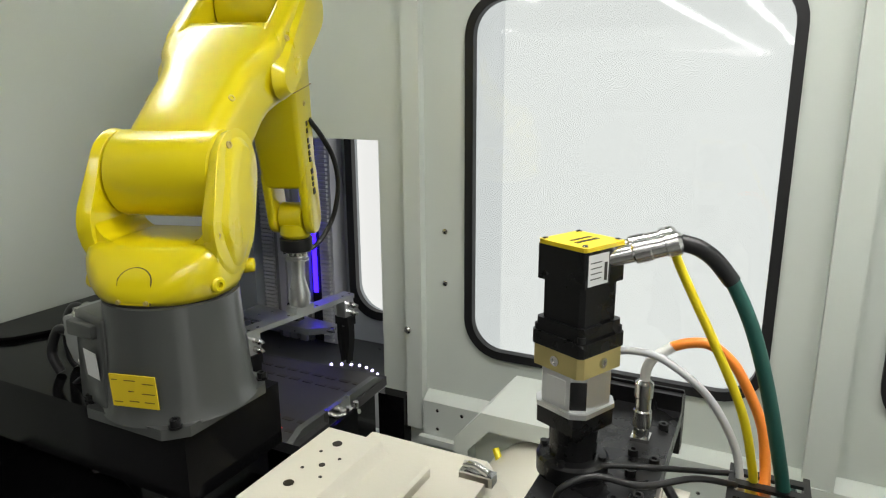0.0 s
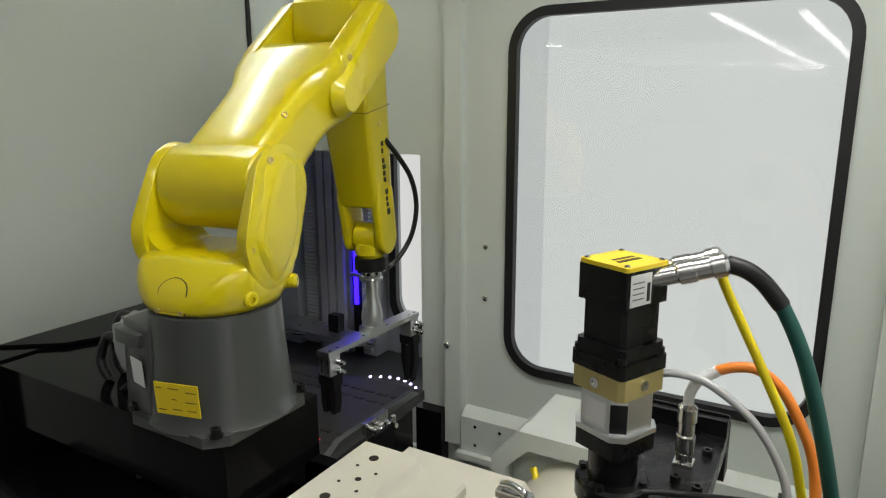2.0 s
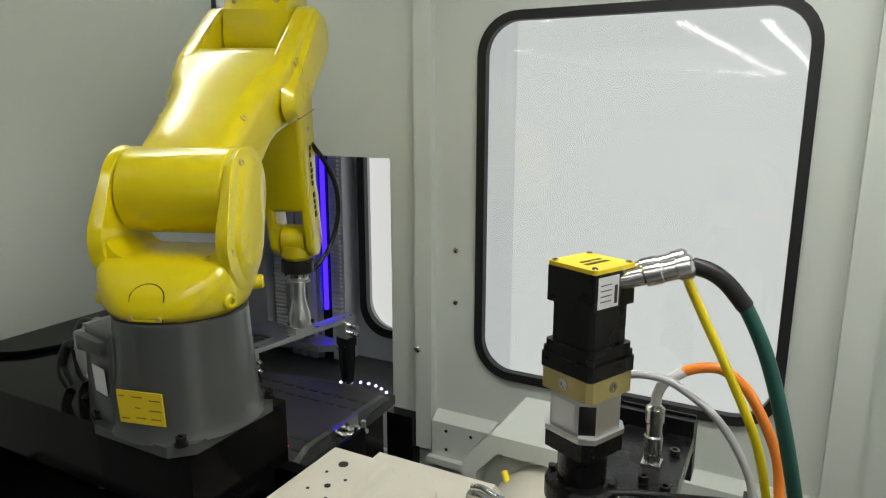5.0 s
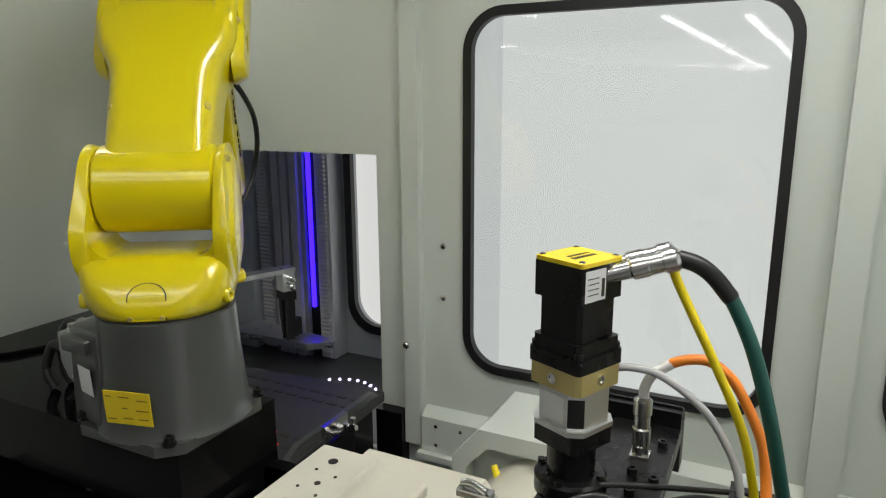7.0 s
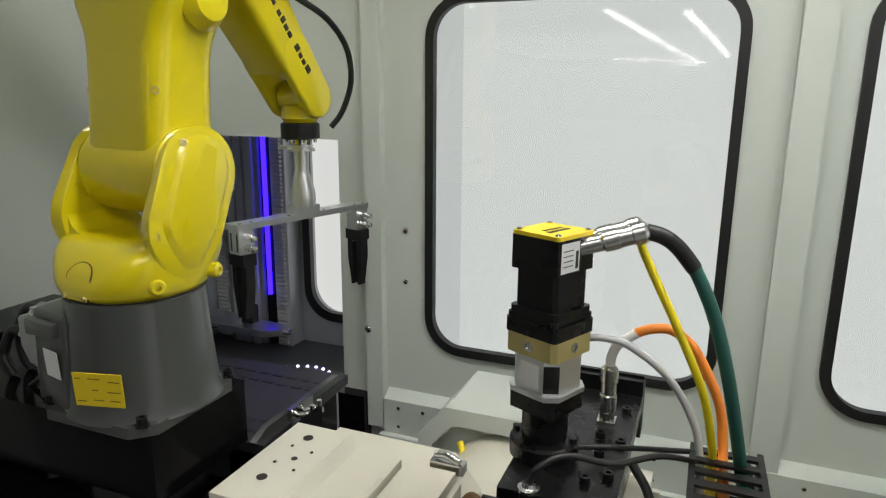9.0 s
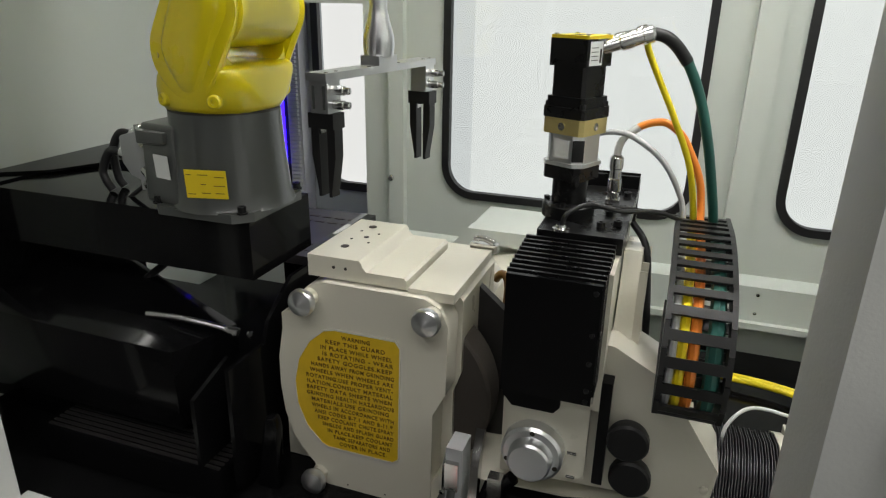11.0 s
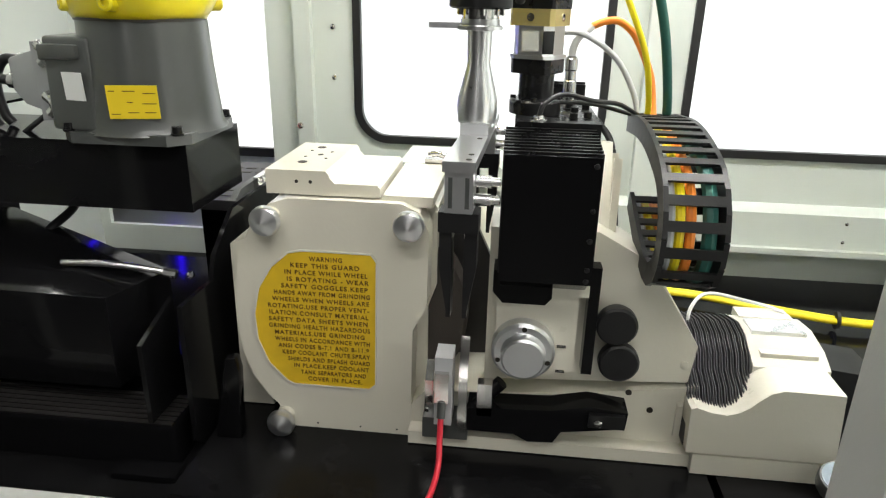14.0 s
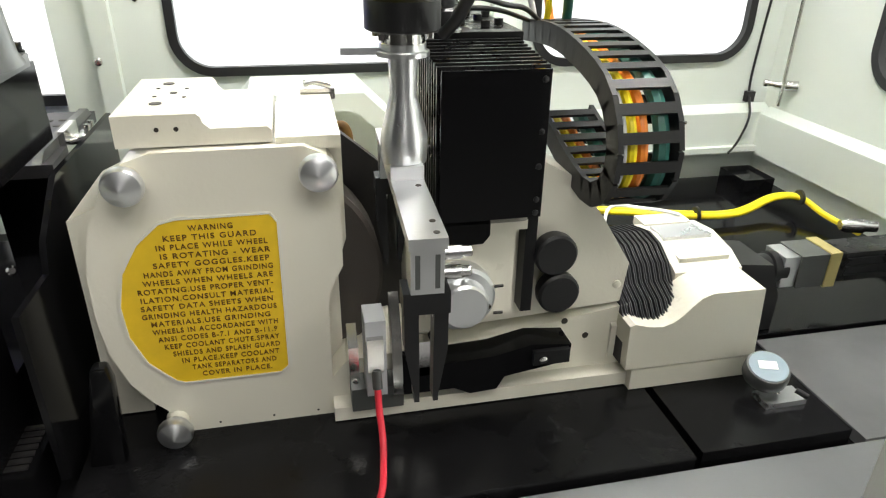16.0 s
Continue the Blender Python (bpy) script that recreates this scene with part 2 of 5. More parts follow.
def holed(axis, a, b, u0, u1, v0, v1, holes, radius):
    """A wall slab with openings, of one mesh; round corners where the radius is given."""
    bm = bmesh.new()

    def slab(p0, p1, q0, q1):
        if p1 - p0 > 1e-5 and q1 - q0 > 1e-5:
            prism([(p0, q0), (p1, q0), (p1, q1), (p0, q1)], axis, a, b, bm)
    cuts = sorted({u0, u1, *[h[0] for h in holes], *[h[1] for h in holes]})
    for p0, p1 in zip(cuts, cuts[1:]):
        at = v0
        for h in sorted((h for h in holes if h[0] <= p0 + 1e-6 and h[1] >= p1 - 1e-6), key=lambda h: h[2]):
            slab(p0, p1, at, h[2])
            at = h[3]
        slab(p0, p1, at, v1)
    for h, r in zip(holes, radius):
        if not r:
            continue
        for cx, cz, sx, sz in ((h[0], h[2], 1, 1), (h[1], h[2], -1, 1), (h[0], h[3], 1, -1), (h[1], h[3], -1, -1)):
            arc = [(cx + sx * (r - r * math.sin(radians(90 * i / 8))), cz + sz * (r - r * math.cos(radians(90 * i / 8)))) for i in range(9)]
            prism([(cx, cz)] + (arc if sx * sz > 0 else arc[::-1])[::-1], axis, a, b, bm)
    return bm


wall_back = tagged(part("wall_back", holed("y", W, W + WT, XL - 0.3, XR + 0.04, FLOOR, CEIL, [*WIN, GATE], [0.07, 0.07, 0]), "wall", smooth=0),
                   "pale grey-green painted sheet metal wall with window openings", "wall", kind="structure")
part("rib", box(-0.392, -0.352, W - 0.022, W, 0.93, CEIL), "wall", wall_back, bevel=0.004)
part("rib", box(0.405, 0.455, W - 0.028, W, 0.93, CEIL), "wall", wall_back, bevel=0.006)
part("ledge", prism([(W - 0.03, 0.918), (W, 0.918), (W, 1.024), (W - 0.004, 1.024), (W - 0.03, 1.008)], "x", -0.346, XR), "wall", wall_back, bevel=0.003)
part("flange", box(-0.352, XR, W - 0.045, W - 0.03, 0.912, 0.926), "wall", wall_back, bevel=0.002)
for x, z in ((-0.304, 1.393), (-0.304, 1.279), (-0.386, 1.60)):
    part("screw", screw_head(x, W, z, (0, -1, 0), 0.006, 0.004), "steel", wall_back)
part("screw", screw_head(-0.386, W - 0.022, 1.166, (0, -1, 0), 0.008, 0.006), "steel", wall_back)
for x in (-0.31, -0.25, 0.0, 0.24, 0.50, 0.9):
    for z in (0.945, 0.99):
        part("rivet", screw_head(x, W - 0.03, z, (0, -1, 0), 0.004, 0.002), "steel", wall_back)

wall_left = tagged(part("wall_left", box(XL - 0.04, XL, -0.25, W, FLOOR, CEIL), "wall", smooth=0), "pale grey painted sheet metal side wall", "wall", kind="structure")
part("corner_seal", box(XL, XL + 0.008, W - 0.008, W, 1.79, CEIL), "rubber", wall_left)
WIN_R = (-0.05, 0.46, 1.140, 1.855)
wall_right = tagged(part("wall_right", holed("x", XR, XR + 0.04, -0.40, W, FLOOR, CEIL, [WIN_R], [0.07]), "wall", smooth=0),
                    "pale grey-green painted side wall with a window", "wall", kind="structure")
part("ledge", prism([(XR - 0.03, 0.905), (XR, 0.905), (XR, 1.02), (XR - 0.004, 1.02), (XR - 0.03, 1.005)], "y", -0.3, W - 0.03), "wall", wall_right, bevel=0.003)
ceiling = tagged(part("ceiling", box(XL - 0.04, XR + 0.04, -0.41, W + WT, CEIL, CEIL + 0.04), "roof", smooth=0), "dull grey enclosure roof panel", "ceiling", kind="structure")
floor = tagged(part("floor", box(-12, 12, -48, 3.5, FLOOR - 0.05, FLOOR), "floor", smooth=0), "grey workshop concrete floor", "floor", kind="structure")


def window(name, axis, hole, wall_at, out, label):
    """A pane with a round-cornered black seal, and a sill of seal on the inner face."""
    x0, x1, z0, z1 = hole
    win = thing(name, label, "window", kind="structure")
    sign = 1 if out > 0 else -1
    o, i = rounded(x0 - 0.012, x1 + 0.012, z0 - 0.012, z1 + 0.012, 0.082), rounded(x0 + 0.006, x1 - 0.006, z0 + 0.006, z1 - 0.006, 0.064)
    part("seal", ring(o, i, axis, wall_at - sign * 0.009, wall_at + sign * 0.0085), "rubber", win, "black rubber window seal", bevel=0.004)
    pane = part("pane", prism(rounded(x0 + 0.004, x1 - 0.004, z0 + 0.004, z1 - 0.004, 0.066), axis, wall_at + sign * 0.006, wall_at + sign * 0.011), "glass", win, "clear glass pane", smooth=0)
    pane.visible_shadow = False
    return win


window("window_1", "y", WIN[0], W, 1, "round-cornered window with black rubber seal, white beyond")
window("window_2", "y", WIN[1], W, 1, "round-cornered window with black rubber seal, bright beyond")
window("window_3", "x", WIN_R, XR, 1, "round-cornered side window with black rubber seal")
sheet = tagged(part("white_sheet", box(-0.205, 1.2, W + 0.075, W + 0.08, 1.0, 2.0), "sheet", smooth=0), "white panel behind the window glass, its backlight put in as glow", "panel", kind="structure")
# added strip whose weaker glow gives the greyer left edge of the window
part("sheet_dim_strip", box(-0.31, -0.19, W + 0.110, W + 0.114, 1.0, 2.0), "sheet_dim", sheet, "second white panel added further back, with a weaker glow", smooth=0)
# added planes outside, self-lit so that the windows look bright
backdrop = tagged(part("backdrop", box(-1.8, 2.6, 2.6, 2.62, -0.05, 3.4), "out", smooth=0), "plain glowing backdrop standing in for the workshop beyond the windows", "backdrop", kind="structure")
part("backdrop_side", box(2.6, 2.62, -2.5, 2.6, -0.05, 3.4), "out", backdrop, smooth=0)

# front of the enclosure: sill, jamb and the slid door
front = tagged(part("wall_front", box(-1.9, -0.612, -0.25, -0.215, FLOOR, CEIL), "door", smooth=0), "pale painted front panel beside the door opening", "wall", kind="structure")
part("apron", box(-0.612, 1.17, -0.25, -0.215, FLOOR, 0.80), "door", front, smooth=0)
part("drip_pan", box(0.10, 0.80, -0.262, -0.172, 0.800, 0.838), "pan", front, "grey steel drip pan edge", bevel=0.004)
part("sill", box(-0.612, 0.098, -0.210, -0.182, 0.800, 0.850), "door", front, "white painted door sill", bevel=0.003)
part("sill_front", box(-0.612, 0.098, -0.262, -0.213, 0.801, 0.836), "door", front, bevel=0.003)
part("jamb", box(-0.630, -0.604, -0.262, -0.20, 0.848, CEIL), "door", front, bevel=0.004)
DOOR_Y = -0.432   # middle of the door panel
door = thing("sliding_door", "pale grey machine door with black handle and window", "door", kind="structure")
part("panel", holed("y", DOOR_Y - 0.022, DOOR_Y + 0.020, 0.376, 1.30, 0.25, CEIL, [(0.470, 1.15, 0.75, 1.335)], [0.08]), "door", door, smooth=0)
part("edge_strip", prism([(0.377, DOOR_Y - 0.0225), (0.3695, DOOR_Y - 0.0225), (0.364, DOOR_Y - 0.010), (0.362, DOOR_Y + 0.023), (0.377, DOOR_Y + 0.023)], "z", 0.25, CEIL), "door", door, bevel=0.003)
part("seal", ring(rounded(0.455, 1.165, 0.735, 1.350, 0.095), rounded(0.482, 1.14, 0.76, 1.325, 0.07), "y", DOOR_Y - 0.034, DOOR_Y - 0.02), "rubber", door, "black rubber window seal", bevel=0.004)
handle = part("handle", box(0.398, 0.419, DOOR_Y - 0.067, DOOR_Y - 0.053, 1.292, 1.412), "matte", door, "black plastic pull handle", bevel=0.0062, seg=4)
for z in (1.302, 1.402):
    part("handle_mount", hull(circle(0.409, DOOR_Y - 0.020, z, 0.011, "y", 20) + circle(0.409, DOOR_Y - 0.060, z, 0.0115, "y", 20)), "matte", handle, bevel=0.002)

# ceiling lamp and workshop tubes
lamp = thing("enclosure_lamp", "white strip lamp under the enclosure roof", "lamp", group="enclosure lamps")
part("housing", box(-0.18, 1.02, 0.09, 0.21, 2.26, 2.30), "label", lamp, bevel=0.004)
part("tube", box(-0.13, 0.97, 0.11, 0.19, 2.245, 2.26), "diffuser", lamp, "glowing white diffuser")
side_lamp = thing("enclosure_lamp", "white strip lamp along the side wall under the roof", "lamp", group="enclosure lamps")
part("housing", box(-0.945, -0.835, 0.15, 0.72, 2.26, 2.30), "label", side_lamp, bevel=0.004)
part("tube", box(-0.908, -0.872, 0.18, 0.70, 2.245, 2.26), "side_diffuser", side_lamp, "glowing white diffuser")

# long workshop hall round the machine, with rows of tube lamps
room = thing("workshop_hall", "plain dim workshop hall round the machine", "wall", kind="structure")
part("rear_wall", box(-12, 12, -48.05, -48, 0, 4.2), "dim", room, smooth=0)
part("side_wall", box(-12.05, -12, -48, 3.5, 0, 4.2), "dim", room, smooth=0)
part("side_wall", box(12, 12.05, -48, 3.5, 0, 4.2), "dim", room, smooth=0)
part("front_wall", box(-12, 12, 3.5, 3.55, 0, 4.2), "dim", room, smooth=0)
part("roof", box(-12, 12, -48, 3.5, 4.2, 4.25), "dim", room, smooth=0)


def tube_lamp(x0, y0, x1, y1):
    """A long ceiling lamp between two places of the hall."""
    length = math.hypot(x1 - x0, y1 - y0)
    ob = thing("tube_lamp", "white ceiling tube lamp in the workshop", "lamp", pose((x0 + x1) / 2, (y0 + y1) / 2, 3.6, 0, 0, math.degrees(math.atan2(y1 - y0, x1 - x0))), group="workshop tube lamps")
    part("housing", box(-length / 2 - 0.05, length / 2 + 0.05, -0.15, 0.15, 0.03, 0.09), "label", ob)
    part("tube", box(-length / 2, length / 2, -0.085, 0.085, 0.0, 0.03), "tube", ob, "glowing white tube")


for ends in ((-2.34, -14.8, -1.86, -25.0), (-1.82, -27.0, -1.58, -32.3), (-1.51, -33.8, -0.70, -44.5), (-0.58, -15.5, -0.19, -22.0), (-0.09, -22.6, 0.58, -36.1),
             (-5.28, -37.2, -2.87, -39.4), (-2.73, -39.6, -0.60, -42.2), (-2.87, -45.0, -1.09, -46.0), (-5.23, -12.7, -4.96, -13.3), (-8.77, -20.8, -8.40, -21.3)):
    tube_lamp(*ends)

# ---- machine bed ----
bed = thing("machine_bed", "oily black cast iron machine bed with slots", "machine bed", kind="structure")
part("base_plate", box(-0.94, 1.12, -0.20, 0.73, 0.60, 0.822), "bed", bed, smooth=0)
part("table", box(-0.29, 0.418, -0.165, 0.60, 0.822, 0.850), "bed", bed, bevel=0.002)
part("table", box(0.430, 0.640, -0.160, 0.044, 0.822, 0.850), "bed", bed, bevel=0.002)
part("rear_tray", box(0.430, 1.12, 0.060, 0.73, 0.822, 0.846), "black", bed, bevel=0.002)
part("side_tray", box(0.655, 1.12, -0.17, 0.055, 0.822, 0.840), "steel_sheet", bed, bevel=0.002)
part("corner_block", box(1.0, 1.08, 0.60, 0.70, 0.846, 0.882), "black", bed, bevel=0.003)
part("gate_base", box(-0.462, -0.394, 0.725, 0.757, 0.822, 1.004), "black", bed, bevel=0.003)

# fittings in the corner of the enclosure
corner_wire = tagged(part("corner_wire", tube([(1.105, W - 0.004, 2.2), (1.10, W - 0.004, 1.6), (1.088, W - 0.004, 1.35), (1.075, W - 0.005, 1.15), (1.074, W - 0.006, 1.06), (1.068, W - 0.036, 1.0), (1.05, W - 0.038, 0.94), (1.02, W - 0.05, 0.912)], 0.003), "c_blk"), "thin black wire clipped along the corner", "cable")
tagged(part("wire_clip", box(1.066, 1.088, W - 0.014, W, 1.03, 1.055), "matte", bevel=0.002), "black cable clip on the wall", "clip")
latch = thing("door_bolt", "chrome sprung bolt on the side wall", "bolt")
part("guide", lathe([(0.012, 0), (0.012, 0.025), (0.008, 0.027), (0.008, 0.05)], (XR, 0.66, 1.085), (-1, 0.6, 0), 16), "chrome", latch)
part("rod", tube([(XR - 0.03, 0.672, 1.9), (XR - 0.03, 0.672, 1.3), (XR - 0.03, 0.672, 1.06), (XR - 0.03, 0.675, 1.045)], 0.004), "steel", latch)
part("tip", lathe([(0.006, 0), (0.006, 0.015), (0.009, 0.017), (0.009, 0.024), (0.004, 0.028)], (XR - 0.036, 0.69, 1.085), (-0.8, 0.7, 0), 14), "chrome", latch)

# ---- grinding wheel head ----
guard = thing("wheel_guard", "cream enamelled grinding wheel guard with yellow warning plate", "machine guard")
cover_outline = [(0.0, 0.85), (0.003, 1.024), (0.022, 1.062), (0.024, 1.170), (0.012, 1.196), (-0.012, 1.207), (-0.165, 1.207), (-0.192, 1.198),
                 (-0.218, 1.170), (-0.240, 1.122), (-0.250, 1.070), (-0.251, 1.020), (-0.246, 0.972), (-0.232, 0.930), (-0.212, 0.900), (-0.198, 0.886), (-0.190, 0.862), (-0.178, 0.850)]
part("front_cover", prism(cover_outline, "y", 0.0, 0.045), "cream", guard, bevel=0.012, seg=3)
part("housing", prism([(0.018, 0.875), (0.018, 1.040), (0.030, 1.075), (0.030, 1.190), (0.020, 1.203), (-0.19, 1.203), (-0.228, 1.140), (-0.272, 1.120), (-0.275, 0.852), (-0.225, 0.852), (-0.225, 0.882), (-0.20, 0.882)], "y", 0.047, 0.215), "cream", guard, bevel=0.005)
part("rear_shell", prism([(0.03, 0.87), (0.03, 1.13), (-0.01, 1.18), (-0.20, 1.18), (-0.25, 1.10), (-0.25, 0.87)], "y", 0.217, 0.30), "cream", guard, bevel=0.01)
# chamfered pad on top with bolt holes
part("top_pad", prism([(-0.198, 1.209), (-0.043, 1.209), (-0.043, 1.222), (-0.047, 1.226), (-0.104, 1.226), (-0.111, 1.233), (-0.112, 1.238), (-0.116, 1.242), (-0.198, 1.242)], "y", 0.014, 0.19), "cream", guard, bevel=0.0025)
part("top_cover", box(-0.040, 0.028, 0.012, 0.20, 1.200, 1.214), "cream", guard, bevel=0.006, seg=3)
for x, y, r in ((-0.162, 0.159, 0.0065), (-0.162, 0.062, 0.0065), (-0.150, 0.11, 0.004), (-0.17, 0.135, 0.0022), (-0.168, 0.095, 0.0022), (-0.138, 0.13, 0.0022), (-0.136, 0.088, 0.0022)):
    part("bolt_hole", lathe([(r, 0), (r, 0.0012)], (x, y, 1.2415), (0, 0, 1), 16), "ink", guard)
for x in (-0.156, -0.137):
    part("bolt_hole", lathe([(0.0025, 0), (0.0025, 0.0012)], (x, 0.0147, 1.227), (0, -1, 0), 12), "ink", guard)
for x in (-0.14, -0.075, -0.02):
    part("bolt_hole", lathe([(0.0015, 0), (0.0015, 0.0012)], (x, 0.0008, 0.858), (0, -1, 0), 8), "ink", guard)
for x, z in ((-0.189, 1.182), (0.001, 1.185), (-0.188, 0.870)):
    part("boss", lathe([(0.014, 0), (0.012, 0.012)], (x, 0.004, z), (0, -1, 0)), "cream", guard)
    part("knob", lathe([(0.008, 0), (0.008, 0.006), (0.017, 0.009), (0.0205, 0.015), (0.0205, 0.021), (0.0185, 0.025), (0.0008, 0.0335)], (x, -0.006, z), (0, -1, 0), 32), "alu", guard, "turned aluminium cone knob")
PLATE = [(-0.180, 0.930), (-0.170, 0.926), (-0.060, 0.926), (-0.051, 0.934), (-0.047, 1.124), (-0.054, 1.134), (-0.150, 1.134), (-0.168, 1.130), (-0.193, 1.108), (-0.213, 1.075), (-0.222, 1.035), (-0.220, 0.995), (-0.206, 0.958)]
plate = part("warning_plate", prism(PLATE, "y", -0.0022, 0.001), "warn", guard, "yellow warning plate with worn dark lettering", bevel=0.0008)
part("plate_rim", ring([(-0.110 + (x + 0.110) * 1.022, 1.03 + (z - 1.03) * 1.02) for x, z in PLATE],
     PLATE, "y", -0.0035, 0.001), "cream", guard, bevel=0.001)


def lettering(name, text, mat, parent, size, m, width=None, align="CENTER", depth=0.0003):
    data = bpy.data.curves.new(name, "FONT")
    data.body, data.size, data.align_x, data.align_y, data.extrude = text, size, align, "CENTER", depth
    data.offset = 0.0001
    data.space_character = 1.22
    tmp = bpy.data.objects.new(name, data)
    me = bpy.data.meshes.new_from_object(tmp)
    bpy.data.objects.remove(tmp)
    if width:
        xs = [v.co.x for v in me.vertices]
        k = width / max(1e-6, max(xs) - min(xs))
        for v in me.vertices:
            v.co.x *= k
    me.materials.clear()
    me.materials.append(M[mat])
    ob = new(name, me)
    ob.parent, ob.matrix_basis = parent, m
    return ob


LINES = [("WARNING", -0.116, 0.046), ("KEEP THIS GUARD", -0.118, 0.096), ("IN PLACE WHILE WHEEL", -0.117, 0.116), ("IS ROTATING - WEAR", -0.115, 0.115), ("SAFETY GOGGLES.KEEP", -0.120, 0.122),
         ("HANDS AWAY FROM GRINDING", -0.124, 0.136), ("WHEELS WHEN WHEELS ARE", -0.126, 0.138), ("ROTATING.USE PROPER VENT-", -0.130, 0.144), ("ILATION.CONSULT MATERIAL", -0.130, 0.142),
         ("SAFETY DATA SHEETS WHEN", -0.131, 0.142), ("GRINDING HEALTH HAZARDOUS", -0.130, 0.146), ("MATERIALS.USE GRINDING", -0.130, 0.130), ("WHEELS IN ACCORDANCE WITH", -0.126, 0.138),
         ("ANSI CODES B-7.1 AND B-11.9", -0.125, 0.132), ("KEEP COOLANT CHUTE.SPRAY", -0.122, 0.128), ("SHIELDS AND SPLASH GUARD", -0.118, 0.120), ("IN PLACE.KEEP COOLANT", -0.115, 0.110), ("TANK SEPARATORS AND", -0.112, 0.096), ("COVER IN PLACE.", -0.110, 0.080)]
for i, (text, x, w) in enumerate(LINES):
    lettering("lettering", text, "brown", plate, 0.0092, pose(x, -0.0028, 1.1235 - 0.01045 * i, 90), w)

wheel = thing("grinding_wheel", "dark brown abrasive grinding wheel inside its guard", "grinding wheel")
part("disc", lathe([(0.145, 0), (0.15, 0.004), (0.15, 0.05), (0.145, 0.054)], (-0.075, 0.055, 1.02), (0, 1, 0), 48), "wheel", wheel)
part("hub", lathe([(0.05, 0), (0.05, 0.07)], (-0.075, 0.05, 1.02), (0, 1, 0), 32), "steel", wheel)
part("guard_plate", prism([(0.03, 0.90), (0.108, 0.915), (0.117, 1.0), (0.110, 1.08), (0.080, 1.145), (0.033, 1.185)], "y", 0.12, 0.135), "iron", wheel, "dark grey inner guard plate", bevel=0.002)

# small brackets on top of the guard and behind it
clamp = thing("top_clamp", "steel toggle clamp on the guard top", "clamp")
part("bar", box(-0.01, 0.035, 0.205, 0.222, 1.206, 1.220), "steel", clamp, bevel=0.002)
part("lever", tube([(-0.005, 0.213, 1.226), (0.01, 0.212, 1.228), (0.03, 0.208, 1.224)], 0.005), "chrome", clamp)
part("hose_end", tube([(0.028, 0.235, 1.150), (0.038, 0.232, 1.162), (0.048, 0.23, 1.158), (0.052, 0.228, 1.140), (0.051, 0.226, 1.11)], 0.007), "brown", clamp, "brown hose elbow")

spindle = thing("wheel_spindle_housing", "cream cast spindle housing behind the wheel guard", "machine housing")
part("arch", prism([(-0.150, 0.852), (0.16, 0.852), (0.16, 1.085), (0.10, 1.145), (-0.100, 1.145), (-0.150, 1.085)], "y", 0.52, 0.66), "wall", spindle, bevel=0.006)
part("arch_rim", ring([(-0.152, 0.852), (0.162, 0.852), (0.162, 1.086), (0.101, 1.147), (-0.101, 1.147), (-0.152, 1.086)], [(-0.125, 0.86), (0.13, 0.86), (0.13, 1.07), (0.085, 1.115), (-0.085, 1.115), (-0.125, 1.07)], "y", 0.485, 0.52), "wall", spindle, bevel=0.004)
part("drum", lathe([(0.095, 0), (0.10, 0.01), (0.10, 0.20), (0.095, 0.23)], (0.0, 0.30, 1.0), (0, 1, 0), 40), "cream", spindle)
part("tag", tube([(-0.07, 0.48, 1.09), (-0.06, 0.47, 1.075), (-0.065, 0.47, 1.06), (-0.052, 0.47, 1.07)], 0.006), "c_yel", spindle, "yellow plastic tie")

# ---- workhead with bellows, cross slide and tailstock ----
head = thing("workhead", "cream cast workhead carrying bellows, chuck and clamp knobs", "machine head")
part("slide_base", prism([(0.0, 0.852), (0.40, 0.852), (0.40, 0.966), (0.23, 0.940), (0.16, 0.935), (0.02, 0.925), (0.0, 0.90)], "y", 0.005, 0.32), "cream", head, bevel=0.004)
part("rail_lip", box(0.0, 0.395, -0.020, 0.005, 0.852, 0.872), "cream", head, bevel=0.004)
part("saddle", prism([(0.105, 0.952), (0.385, 0.968), (0.391, 1.025), (0.345, 1.095), (0.300, 1.150), (0.245, 1.180), (0.105, 1.180)], "y", 0.010, 0.10), "cream", head, bevel=0.006, seg=3)
part("column", prism([(-0.02, 1.10), (0.26, 1.10), (0.26, 1.20), (0.20, 1.288), (-0.02, 1.288)], "x", 0.135, 0.236), "cream", head, bevel=0.005)
part("web", prism([(0.03, 1.12), (0.22, 1.05), (0.22, 1.26), (0.10, 1.28)], "x", 0.238, 0.262), "cream", head, bevel=0.004)
for i in range(4):
    part("web_rib", prism([(0.05 + 0.04 * i, 1.12), (0.065 + 0.04 * i, 1.115), (0.08 + 0.035 * i, 1.26), (0.065 + 0.035 * i, 1.265)], "x", 0.262, 0.272), "cream", head, bevel=0.002)
part("front_plate", prism([(0.112, 1.105), (0.125, 1.09), (0.18, 1.09), (0.188, 1.10), (0.188, 1.135), (0.112, 1.135)], "y", -0.03, 0.010), "black", head, "black glossy splash plate", bevel=0.006)
part("nose", prism([(0.118, 0.985), (0.150, 0.965), (0.200, 0.98), (0.225, 0.985), (0.225, 1.10), (0.118, 1.10)], "y", -0.012, 0.012), "cream", head, bevel=0.005)
chuck = part("chuck", lathe([(0.042, 0), (0.042, 0.022), (0.038, 0.026), (0.030, 0.027), (0.029, 0.042), (0.026, 0.045)], (0.156, -0.008, 1.020), (0, -1, 0), 48), "alu", head, "turned steel chuck face")
